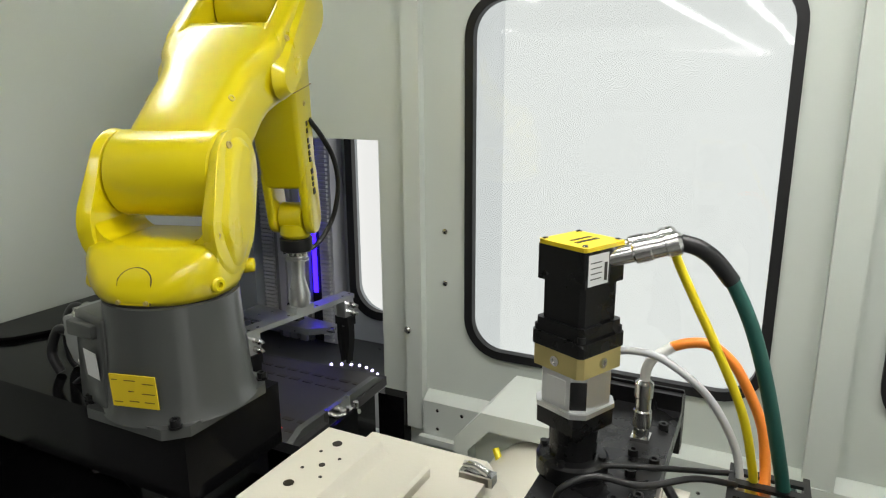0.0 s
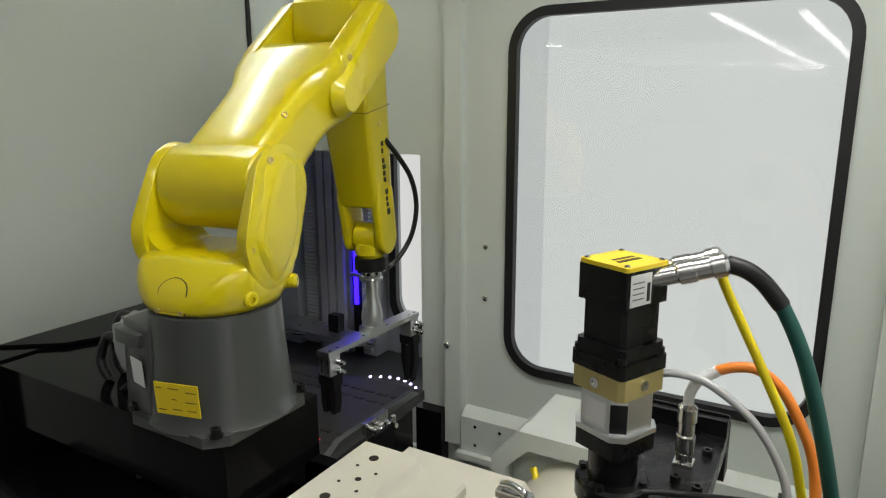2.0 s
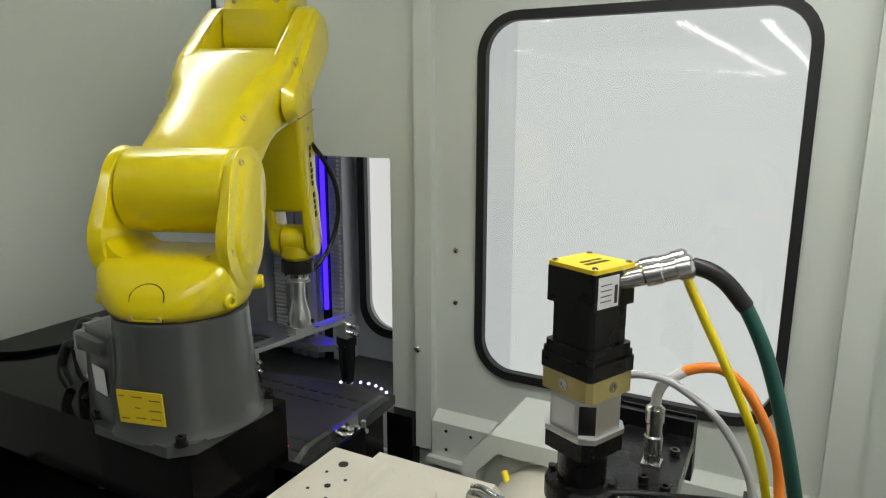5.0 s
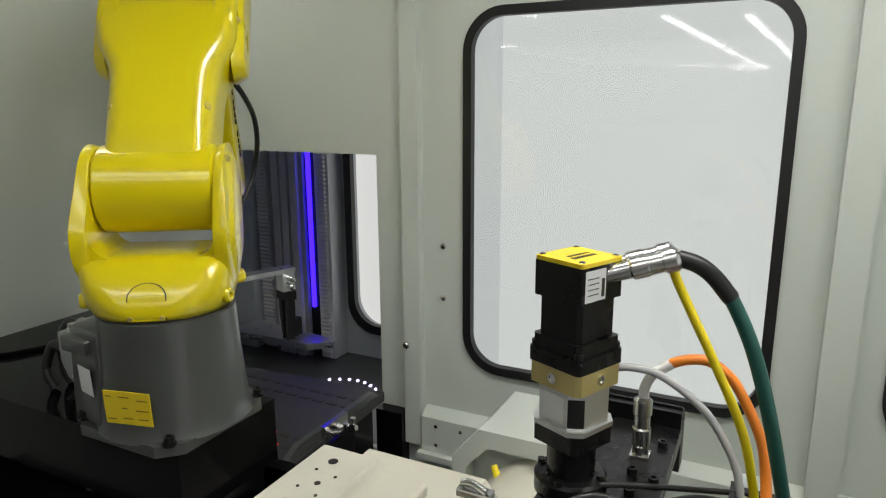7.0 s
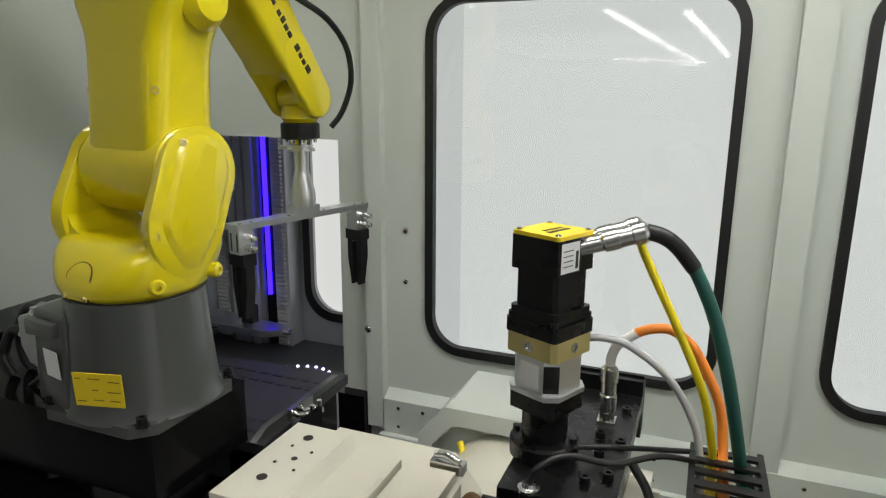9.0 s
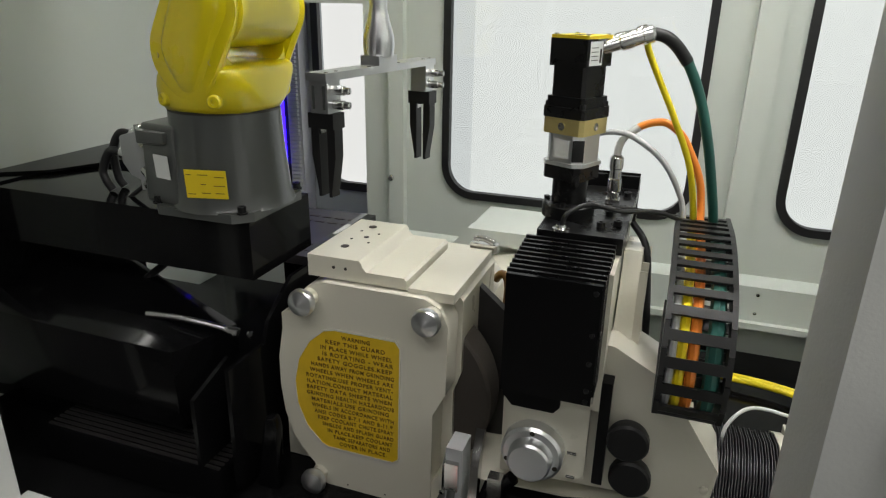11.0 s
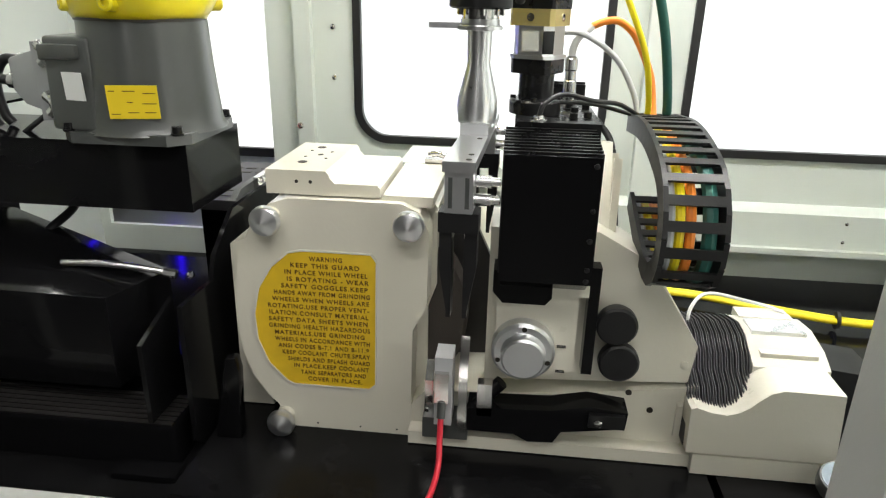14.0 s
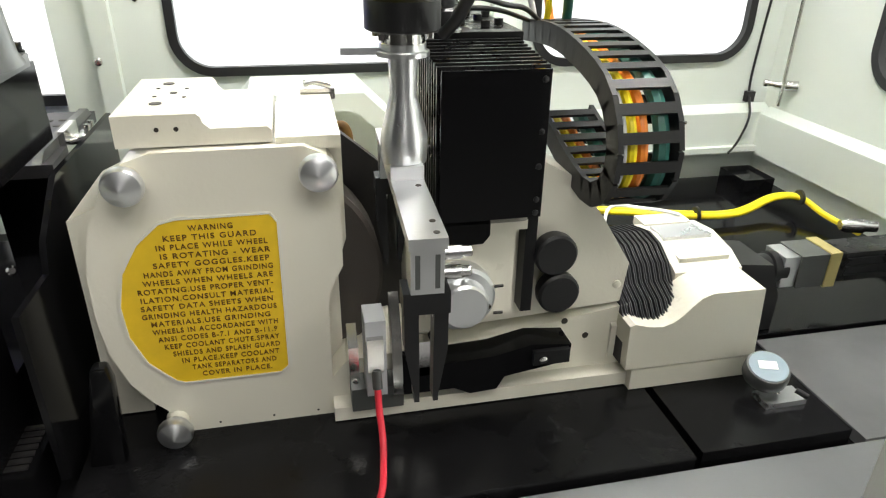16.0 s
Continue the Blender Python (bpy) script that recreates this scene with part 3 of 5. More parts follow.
for a in (90, 200, 340):
    part("chuck_screw", lathe([(0.0035, 0), (0.0035, 0.0012)], (0.156 + 0.035 * math.cos(radians(a)), -0.0338, 1.02 + 0.035 * math.sin(radians(a))), (0, -1, 0), 12), "ink", chuck)
for x, z in ((0.205, 1.023), (0.206, 0.985)):
    part("set_screw", rod((x - 0.004, -0.013, z), (x + 0.008, -0.013, z), 0.0022, seg=10), "steel", head)
part("knob_rail", box(0.236, 0.25, -0.016, 0.008, 0.985, 1.14), "black", head, bevel=0.002)
for x, z in ((0.276, 1.061), (0.284, 1.007)):
    part("clamp_knob", lathe([(0.012, 0), (0.012, 0.01), (0.025, 0.012), (0.027, 0.018), (0.027, 0.030), (0.024, 0.033)], (x, 0.01, z), (0, -1, 0), 32), "matte", head, "black round clamp knob")
for x, z in ((0.307, 0.949), (0.339, 0.923)):
    part("tapped_hole", lathe([(0.0045, 0), (0.0045, 0.0012)], (x, 0.0053, z), (0, -1, 0), 14), "ink", head)
part("saddle_screw", screw_head(0.377, 0.010, 0.995, (0, -1, 0), 0.006, 0.003), "cream", head)
for x in (0.352, 0.395):
    part("base_screw", screw_head(x, 0.05, 0.966, (0, 0, 1), 0.006, 0.004), "steel", head)

bel = thing("bellows_box", "black folded way-cover bellows with flat front panel", "bellows")
part("front_panel", box(0.119, 0.229, -0.075, -0.068, 1.140, 1.295), "black", bel, "glossy black front panel", bevel=0.0025)
part("lower_lip", prism([(-0.068, 1.14), (-0.03, 1.115), (0.01, 1.112), (0.01, 1.15), (-0.068, 1.16)], "x", 0.121, 0.228), "black", bel, bevel=0.003)
for i in range(9):
    y = -0.064 + 0.012 * i
    part("fold", ring([(0.117, 1.146), (0.231, 1.146), (0.231, 1.297 + 0.0012 * i), (0.117, 1.297 + 0.0012 * i)], [(0.126, 1.155), (0.222, 1.155), (0.222, 1.287), (0.126, 1.287)], "y", y, y + 0.0042), "anod", bel)
part("core", box(0.123, 0.225, -0.066, 0.045, 1.150, 1.291), "matte", bel)
for z in (1.285, 1.233, 1.196, 1.160, 1.145):
    part("panel_screw", screw_head(0.2225, -0.075, z, (0, -1, 0), 0.0034, 0.0016), "anod", bel)

mount = thing("motor_mount", "black anodised plate with bolts and finned cover", "mounting plate")
part("plate", box(0.128, 0.238, 0.045, 0.31, 1.290, 1.312), "anod", mount, bevel=0.002)
for i in range(7):
    part("fin", box(0.15, 0.238, 0.312 + 0.004 * i, 0.3145 + 0.004 * i, 1.25, 1.335 - 0.003 * i), "anod", mount)
part("back_block", box(0.13, 0.238, 0.300, 0.310, 1.312, 1.332), "anod", mount, bevel=0.001)
for x, y in ((0.225, 0.10), (0.21, 0.14), (0.228, 0.17), (0.205, 0.18), (0.225, 0.25), (0.205, 0.085)):
    part("cap_screw", lathe([(0.0055, 0), (0.0055, 0.007), (0.003, 0.007), (0.003, 0.004)], (x, y, 1.312), (0, 0, 1), 14), "matte", mount)
part("gland", lathe([(0.011, 0), (0.011, 0.003), (0.007, 0.004), (0.006, 0.008)], (0.158, 0.052, 1.312), (0, 0, 1), 20), "chrome", mount, "chrome cable gland")

# servo motor with gearbox, standing on its plate, turned by an eighth
motor = thing("servo_motor", "black servo motor on a gold and steel gearbox", "servo motor", pose(0.154, 0.127, 1.312, 0, 0, -25))


def square(s, z0, z1, c=0.0, bm=None):
    p = [(s, s - c), (s - c, s), (c - s, s), (-s, s - c), (-s, c - s), (c - s, -s), (s - c, -s), (s, c - s)] if c else [(s, s), (-s, s), (-s, -s), (s, -s)]
    return prism(p, "z", z0, z1, bm)


part("foot", lathe([(0.036, 0), (0.036, 0.016), (0.033, 0.019), (0.024, 0.020), (0.024, 0.056)], seg=36), "anod", motor)
for a in (20, 110, 200, 290):
    part("foot_bolt", lathe([(0.004, 0), (0.004, 0.005)], (0.031 * math.cos(radians(a)), 0.031 * math.sin(radians(a)), 0.018), (0, 0, 1), 12), "matte", motor)
part("gear_flange", square(0.029, 0.054, 0.073, 0.006), "anod", motor, bevel=0.001)
part("gear_foot", square(0.032, 0.073, 0.078, 0.011), "alu", motor, bevel=0.0015)
part("gearbox", square(0.0285, 0.078, 0.115, 0.011), "alu", motor, "bright steel planetary gearbox", bevel=0.0015)
part("gold_flange", square(0.0315, 0.115, 0.136, 0.005), "gold", motor, "gold anodised adapter flange", bevel=0.001)
part("motor_flange", square(0.0318, 0.136, 0.150, 0.003), "anod", motor, bevel=0.001)
part("motor_neck", square(0.0290, 0.150, 0.163, 0.003), "anod", motor, bevel=0.001)
for sx, sy in ((1, -1), (-1, -1), (1, 1)):
    part("flange_screw", lathe([(0.004, 0), (0.004, 0.006), (0.002, 0.006), (0.002, 0.003)], (sx * 0.0265, sy * 0.0265, 0.150), (0, 0, 1), 12), "matte", motor)
part("body", square(0.0255, 0.163, 0.201, 0.004), "anod", motor, bevel=0.001)
part("cap", square(0.0285, 0.201, 0.235, 0.001), "anod", motor, bevel=0.001)
part("lid", square(0.0285, 0.235, 0.239, 0.002), "ylabel", motor, "yellow motor lid with dark print", bevel=0.0008)
for sx, sy in ((1, 1), (1, -1), (-1, 1), (-1, -1)):
    part("lid_screw", screw_head(sx * 0.0235, sy * 0.0235, 0.239, (0, 0, 1), 0.003, 0.002), "steel", motor)
for k in range(5):
    part("print_bar", box(-0.004, 0.0, -0.013 + 0.006 * k, -0.009 + 0.006 * k, 0.239, 0.2394), "ink", motor)
    part("print_bar", box(0.004, 0.009, -0.016 + 0.0065 * k, -0.011 + 0.0065 * k, 0.239, 0.2394), "ink", motor)
part("name_label", box(0.0286, 0.0290, -0.024, 0.004, 0.203, 0.232), "label", motor, "white rating label")
part("label_bar", box(0.0290, 0.0293, -0.002, 0.002, 0.206, 0.223), "ink", motor)
for k in range(4):
    part("label_line", box(0.0290, 0.0292, -0.021, -0.006, 0.209 + 0.005 * k, 0.210 + 0.005 * k), "grey", motor)
part("gear_label", box(-0.012, 0.012, -0.0289, -0.0285, 0.083, 0.108), "label", motor, "silver rating label")
part("flange_bolt", lathe([(0.0052, 0), (0.0052, 0.0012), (0.003, 0.0012), (0.003, 0.0004)], (0, -0.0315, 0.1255), (0, -1, 0), 14), "steel", motor)
part("flange_bolt", lathe([(0.0052, 0), (0.0052, 0.0012), (0.003, 0.0012), (0.003, 0.0004)], (0.0315, 0, 0.1255), (1, 0, 0), 14), "steel", motor)
part("access_slot", hull([(0.0175, -0.0290, z) for z in (0.080, 0.109)] + [(0.0290, -0.0175, z) for z in (0.080, 0.109)] + [(0.012, -0.018, z) for z in (0.080, 0.109)] + [(0.018, -0.012, z) for z in (0.080, 0.109)]), "matte", motor, bevel=0.0008)
inv = motor.matrix_basis.inverted()
for dx, dy in ((0.0, 0.0), (-0.008, 0.0215)):
    a, b = Vector((0.180 + dx, 0.128 + dy, 1.535)), Vector((0.242 + dx, 0.137 + dy, 1.555))
    part("connector", lathe([(0.0085, 0), (0.0085, 0.022), (0.0105, 0.024), (0.0105, 0.038), (0.0095, 0.039), (0.0095, 0.051), (0.0112, 0.052), (0.0112, 0.063), (0.008, 0.066)], inv @ a, inv.to_3x3() @ (b - a).normalized(), 24), "chrome", motor, "chrome screw connector")

plug = thing("cable_connector", "upright chrome round cable connector on the plate", "connector")
part("flange", box(0.196, 0.216, 0.208, 0.228, 1.312, 1.316), "steel", plug)
part("shell", lathe([(0.0085, 0), (0.0085, 0.010), (0.010, 0.012), (0.010, 0.030), (0.0085, 0.032), (0.0085, 0.045), (0.010, 0.047), (0.010, 0.062), (0.006, 0.066)], (0.206, 0.218, 1.316), (0, 0, 1), 24), "chrome", plug)


def cable(label, mat, pts, r, category="cable", name="cable", n=8, seg=14):
    return tagged(part(name, tube(pts, r, n, seg), mat), label, category)


cable("thick dark green cable arching from the motor connector", "c_grn", [(0.240, 0.137, 1.5545), (0.256, 0.140, 1.550), (0.270, 0.145, 1.539), (0.285, 0.150, 1.520), (0.306, 0.152, 1.476), (0.325, 0.158, 1.413), (0.342, 0.178, 1.335), (0.350, 0.20, 1.290)], 0.0066)
cable("black heat-shrink sleeve on the green cable", "c_blk", [(0.240, 0.137, 1.5545), (0.256, 0.140, 1.550), (0.270, 0.145, 1.539), (0.285, 0.150, 1.520)], 0.0078, "sleeve", "cable_sleeve")
cable("yellow cable hanging from the second motor connector", "c_yel", [(0.231, 0.163, 1.548), (0.236, 0.165, 1.530), (0.255, 0.165, 1.492), (0.275, 0.165, 1.453), (0.304, 0.170, 1.388), (0.318, 0.185, 1.326), (0.322, 0.205, 1.288)], 0.0044)
cable("white boot and grey lead on the round connector", "c_wht", [(0.206, 0.218, 1.380), (0.207, 0.218, 1.394), (0.214, 0.218, 1.409), (0.233, 0.218, 1.425)], 0.0055, "cable", "cable_boot")
cable("orange cable arching to the cable chain", "c_org", [(0.231, 0.218, 1.424), (0.247, 0.218, 1.431), (0.266, 0.218, 1.433), (0.284, 0.218, 1.423), (0.299, 0.218, 1.405), (0.322, 0.218, 1.358), (0.330, 0.214, 1.315), (0.332, 0.20, 1.288)], 0.0054)
cable("grey cable arching behind the gearbox", "c_gry", [(0.155, 0.20, 1.400), (0.176, 0.21, 1.412), (0.201, 0.21, 1.416), (0.228, 0.21, 1.410), (0.270, 0.21, 1.380), (0.300, 0.21, 1.331), (0.310, 0.205, 1.290)], 0.0042)
cable("thin dark grey cable looping over the motor plate", "c_blk", [(0.158, 0.052, 1.318), (0.165, 0.055, 1.335), (0.19, 0.07, 1.345), (0.23, 0.09, 1.335), (0.27, 0.14, 1.325), (0.305, 0.18, 1.305)], 0.0032)
cable("thin black cable clipped across the motor plate", "c_blk", [(0.15, 0.10, 1.322), (0.19, 0.12, 1.328), (0.24, 0.15, 1.322), (0.305, 0.21, 1.300)], 0.003)
cable("black hose curving down beside the column", "c_blk", [(0.242, 0.16, 1.30), (0.265, 0.14, 1.27), (0.275, 0.12, 1.20), (0.28, 0.11, 1.14)], 0.005)

# cable chain: U-shaped run of black links with coloured cables inside
CHX0, CHX1 = 0.298, 0.372
CH = curve_points([(0, 0.225, 1.288), (0, 0.12, 1.296), (0, 0.04, 1.289), (0, -0.035, 1.270), (0, -0.070, 1.241), (0, -0.084, 1.204), (0, -0.074, 1.167), (0, -0.035, 1.146), (0, 0.03, 1.155), (0, 0.09, 1.174), (0, 0.15, 1.195)], 12)


def along(line, step):
    out, rest = [line[0]], step
    for a, b in zip(line, line[1:]):
        d = (b - a).length
        while d >= rest:
            a = a.lerp(b, rest / d)
            d = (b - a).length
            out.append(a.copy())
            rest = step
        rest -= d
    return out


chain = thing("cable_chain", "black plastic cable chain curving down with coloured cables", "cable chain")
steps = along(CH, 0.0265)
for i, (p, q) in enumerate(zip(steps, steps[1:])):
    d = (q - p).normalized()
    n = Vector((0, -d.z, d.y))
    mid = (p + q) / 2
    m = Matrix((( 1, 0, 0, 0), (0, d.y, n.y, mid.y), (0, d.z, n.z, mid.z), (0, 0, 0, 1)))
    link = part("link", box(CHX0, CHX0 + 0.006, -0.0150, 0.0150, -0.014, 0.014), "matte", chain, bevel=0.002, m=m)
    part("link_side", box(CHX1 - 0.006, CHX1, -0.0150, 0.0150, -0.014, 0.014), "matte", chain, bevel=0.002, m=m)
    part("crossbar", box(CHX0 + 0.006, CHX1 - 0.006, -0.0062, 0.0062, 0.0105, 0.0140), "matte", link, bevel=0.001)
    part("crossbar", box(CHX0 + 0.006, CHX1 - 0.006, -0.0062, 0.0062, -0.0140, -0.0105), "matte", link, bevel=0.001)
for mat, x, r in (("c_gry", 0.310, 0.0045), ("c_yel", 0.320, 0.0055), ("c_org", 0.332, 0.0058), ("c_grn", 0.353, 0.0088)):
    part("inner_cable", tube([(x, p.y, p.z) for p in steps], r, 3, 8), mat, chain)

# tailstock
tail = thing("tailstock", "cream cast tailstock block with black concertina cover", "tailstock")
part("base", box(0.395, 0.583, -0.032, 0.23, 0.851, 0.882), "cream", tail, bevel=0.003)
part("block", prism([(0.385, 0.885), (0.580, 0.885), (0.572, 0.990), (0.495, 0.991), (0.480, 0.985), (0.468, 0.974), (0.457, 0.962), (0.445, 0.953), (0.430, 0.948), (0.410, 0.950), (0.390, 0.956), (0.383, 0.953)], "y", -0.032, 0.03), "cream", tail, bevel=0.006, seg=3)
arch_pts = [(0.03, 0.885), (0.03, 0.990), (0.06, 1.004), (0.11, 1.012), (0.16, 1.006), (0.20, 0.985), (0.225, 0.95), (0.23, 0.885)]
part("body", prism(arch_pts, "x", 0.475, 0.578), "cream", tail, bevel=0.006)
for i, (y0, y1) in enumerate(((0.045, 0.075), (0.092, 0.135), (0.150, 0.185))):
    z = (1.0025, 1.0135, 1.0085)[i]
    part("recess", box(0.488, 0.565, y0, y1, z - 0.012, z + 0.001), "alu" if i == 1 else "cream", tail, bevel=0.002)
for i in range(25):
    x = 0.384 + 0.0037 * i
    s = 1.03 + 0.012 * (i % 2)
    prof = [(0.110 + (y - 0.110) * s * 0.93, 0.885 + (z - 0.885) * s * 0.96) for y, z in [(-0.022, 0.885), (-0.022, 0.945), (0.0, 0.968), (0.03, 0.980), (0.045, 1.000), (0.075, 1.016), (0.11, 1.020), (0.16, 1.008), (0.20, 0.975), (0.22, 0.93), (0.22, 0.885)]]
    part("concertina_fold", prism(prof, "x", x, x + 0.0015), "rubber", tail)
part("concertina_core", prism([(0.02, 0.886), (0.02, 0.94), (0.06, 0.962), (0.11, 0.99), (0.18, 0.975), (0.20, 0.93), (0.20, 0.886)], "x", 0.382, 0.477), "matte", tail)
part("flange_plate", prism([(0.0, 0.885), (0.0, 0.935), (0.06, 0.985), (0.11, 1.0), (0.18, 0.985), (0.21, 0.93), (0.21, 0.885)], "x", 0.374, 0.382), "cream", tail, bevel=0.002)
cable("thin white cable looping over the tailstock", "c_wht", [(0.40, 0.10, 1.0), (0.405, 0.12, 1.03), (0.44, 0.17, 1.035), (0.50, 0.19, 1.02), (0.56, 0.17, 1.01), (0.60, 0.16, 0.97)], 0.0028)

# second servo lying behind the tailstock
servo = thing("servo_motor", "black servo motor lying on its side with gold flange", "servo motor")
part("coupling", lathe([(0.022, 0), (0.022, 0.05), (0.026, 0.052), (0.026, 0.075)], (0.64, 0.115, 0.935), (1, 0, 0), 28), "matte", servo)
part("clamp_ring", box(0.704, 0.730, 0.091, 0.139, 0.909, 0.961), "alu", servo, bevel=0.002)
part("gearbox", box(0.730, 0.780, 0.087, 0.143, 0.907, 0.963), "grey", servo, bevel=0.003)
part("gold_flange", box(0.780, 0.800, 0.085, 0.145, 0.905, 0.965), "gold", servo, "gold anodised flange", bevel=0.002)
part("body", box(0.80, 1.02, 0.090, 0.140, 0.910, 0.960), "anod", servo, bevel=0.003)
for i in range(3):
    part("fin", box(0.81, 1.01, 0.0875, 0.1425, 0.917 + 0.015 * i, 0.921 + 0.015 * i), "anod", servo)
part("bracket", prism([(0.585, 0.846), (0.690, 0.846), (0.690, 0.905), (0.668, 0.962), (0.585, 0.972)], "y", 0.072, 0.160), "matte", servo, bevel=0.004)
part("rear_foot", box(0.985, 1.010, 0.100, 0.130, 0.846, 0.911), "matte", servo, bevel=0.002)
part("connector", lathe([(0.010, 0), (0.010, 0.02), (0.013, 0.022), (0.013, 0.05), (0.009, 0.06)], (0.95, 0.18, 0.955), (-0.95, 0.3, 0), 20), "chrome", servo, "chrome cable connector")
for k in range(2):
    cable("yellow cable snaking across the black tray", "c_yel", [(0.42, 0.56 + 0.014 * k, 0.868), (0.53, 0.545 + 0.014 * k, 0.868), (0.645, 0.505 + 0.014 * k, 0.868), (0.79, 0.458 + 0.014 * k, 0.868), (0.89, 0.455 + 0.012 * k, 0.868), (1.0, 0.49 + 0.01 * k, 0.882), (1.05, 0.47 + 0.008 * k, 0.885), (1.06, 0.40 + 0.006 * k, 0.872), (1.07, 0.32, 0.868)], 0.0063)
for x, y, z in ((0.79, 0.465, 0.868), (1.045, 0.475, 0.885)):
    tagged(part("cable_tie", lathe([(0.018, 0), (0.018, 0.006)], (x, y, z), (1, -0.1, 0), 14), "c_blk"), "black cable tie round the yellow cables", "cable tie")

# dial indicator on its small foot
dial = thing("dial_indicator", "digital dial indicator on a small steel foot", "gauge")
part("foot", box(0.555, 0.615, -0.105, -0.075, 0.850, 0.858), "alu", dial, bevel=0.001)
part("stem", rod((0.585, -0.085, 0.857), (0.580, -0.070, 0.885), 0.004), "steel", dial)
part("knob", rod((0.598, -0.10, 0.872), (0.608, -0.112, 0.868), 0.004), "matte", dial)
part("case", lathe([(0.027, 0), (0.029, 0.004), (0.029, 0.018), (0.027, 0.022)], (0.572, -0.068, 0.874), (-0.10, -0.28, 0.95), 32), "grey", dial)
part("face", lathe([(0.025, 0), (0.025, 0.0015)], (0.5699, -0.0741, 0.8948), (-0.10, -0.28, 0.95), 32), "dialface", dial, "pale blue-grey dial face")
part("display", box(-0.012, 0.012, -0.006, 0.007, 0, 0.0008), "label", dial, m=Matrix.Translation((0.5696, -0.0732, 0.8964)) @ Vector((-0.10, -0.28, 0.95)).to_track_quat("Z", "Y").to_matrix().to_4x4())

# sensor bracket with the red cable, in front of the wheel
sensor = thing("sensor_bracket", "grey work rest bracket with sensor block", "bracket")
part("block", box(0.040, 0.064, -0.045, -0.005, 0.905, 1.010), "c_gry", sensor, "pale grey sensor block", bevel=0.003)
part("connector", box(0.041, 0.060, -0.053, -0.045, 0.945, 0.990), "steel", sensor, bevel=0.002)
part("strain_relief", rod((0.051, -0.050, 0.946), (0.051, -0.058, 0.925), 0.006), "grey", sensor)
part("upright", prism([(-0.042, 0.900), (-0.030, 0.885), (-0.012, 0.98), (0.002, 1.02), (-0.006, 1.025), (-0.030, 0.985), (-0.042, 0.91)], "x", 0.072, 0.084), "steel", sensor, "ground steel work rest blade", bevel=0.001)
part("foot_plate", prism([(-0.012, 0.866), (0.02, 0.862), (0.02, 0.97), (-0.006, 0.95)], "x", 0.022, 0.034), "steel", sensor, bevel=0.002)
part("base_bar", box(0.022, 0.086, -0.03, 0.004, 0.872, 0.905), "grey", sensor, bevel=0.002)
for z in (0.885, 0.905):
    part("screw", screw_head(0.028, -0.025, z + 0.01, (0, -1, 0), 0.004, 0.003), "steel", sensor)
cable("red cable hanging from the sensor over the bed edge", "c_red", [(0.051, -0.056, 0.93), (0.051, -0.066, 0.90), (0.052, -0.085, 0.872), (0.049, -0.11, 0.857), (0.042, -0.15, 0.856), (0.025, -0.185, 0.850), (0.0, -0.24, 0.857), (-0.03, -0.275, 0.84), (-0.04, -0.29, 0.75)], 0.0042)
arm = thing("diamond_dresser", "black dresser arm lying across the slide", "dresser")
part("arm", prism([(0.085, 0.893), (0.15, 0.893), (0.17, 0.882), (0.205, 0.884), (0.215, 0.902), (0.30, 0.915), (0.302, 0.94), (0.25, 0.946), (0.20, 0.935), (0.085, 0.93)], "y", -0.035, 0.004), "black", arm, bevel=0.004)
part("clamp", box(0.25, 0.298, -0.042, -0.028, 0.918, 0.938), "matte", arm, bevel=0.003)
part("clamp_screw", screw_head(0.262, -0.042, 0.926, (0, -1, 0), 0.006, 0.004), "steel", arm)
part("shank", rod((0.09, -0.015, 0.915), (0.13, -0.015, 0.962), 0.010), "black", arm)
part("holder", box(0.098, 0.118, -0.035, -0.018, 0.918, 0.968), "steel", arm, bevel=0.002)

# ---- pedestal, covers and tray beside the grinder ----
pedestal = thing("robot_pedestal", "glossy black welded box beam pedestal for the robot", "pedestal")
part("beam", box(-0.885, -0.331, 0.064, 0.245, 1.158, 1.258), "black", pedestal, bevel=0.004)
part("column", box(-0.953, -0.885, 0.03, 0.40, 0.825, 1.262), "black", pedestal, bevel=0.004)
part("top_plate", prism([(-0.953, 0.10), (-0.86, 0.17), (-0.80, 0.30), (-0.80, 0.42), (-0.953, 0.42)], "z", 1.262, 1.267), "black", pedestal, bevel=0.002)
cover = thing("way_cover", "glossy black sheet metal way cover with sloping roof", "machine cover")
part("hood", hull([(-0.86, -0.045, 0.92), (-0.418, -0.045, 0.92), (-0.86, -0.045, 1.072), (-0.418, -0.045, 1.064), (-0.86, 0.20, 1.110), (-0.70, 0.17, 1.115), (-0.40, 0.10, 1.05), (-0.40, 0.10, 0.92), (-0.86, 0.20, 0.92)]), "black", cover, bevel=0.003)
part("body", box(-0.86, -0.36, 0.02, 0.42, 0.824, 0.94), "black", cover, bevel=0.003)
part("side_panel", prism([(-0.068, 0.86), (-0.065, 1.069), (0.030, 1.067), (0.045, 1.10), (0.12, 1.15), (0.40, 1.15), (0.40, 0.824), (-0.03, 0.824)], "x", -0.303, -0.296), "black", cover, bevel=0.002)
part("inner_panel", prism([(-0.09, 0.90), (-0.09, 1.02), (0.0, 1.05), (0.0, 0.90)], "x", -0.352, -0.345), "black", cover, bevel=0.001)
step = thing("telescopic_cover", "black telescopic way cover step with ribbed top", "machine cover")
part("step", box(-0.69, -0.322, -0.083, 0.018, 0.824, 0.885), "black", step, bevel=0.008, seg=3)
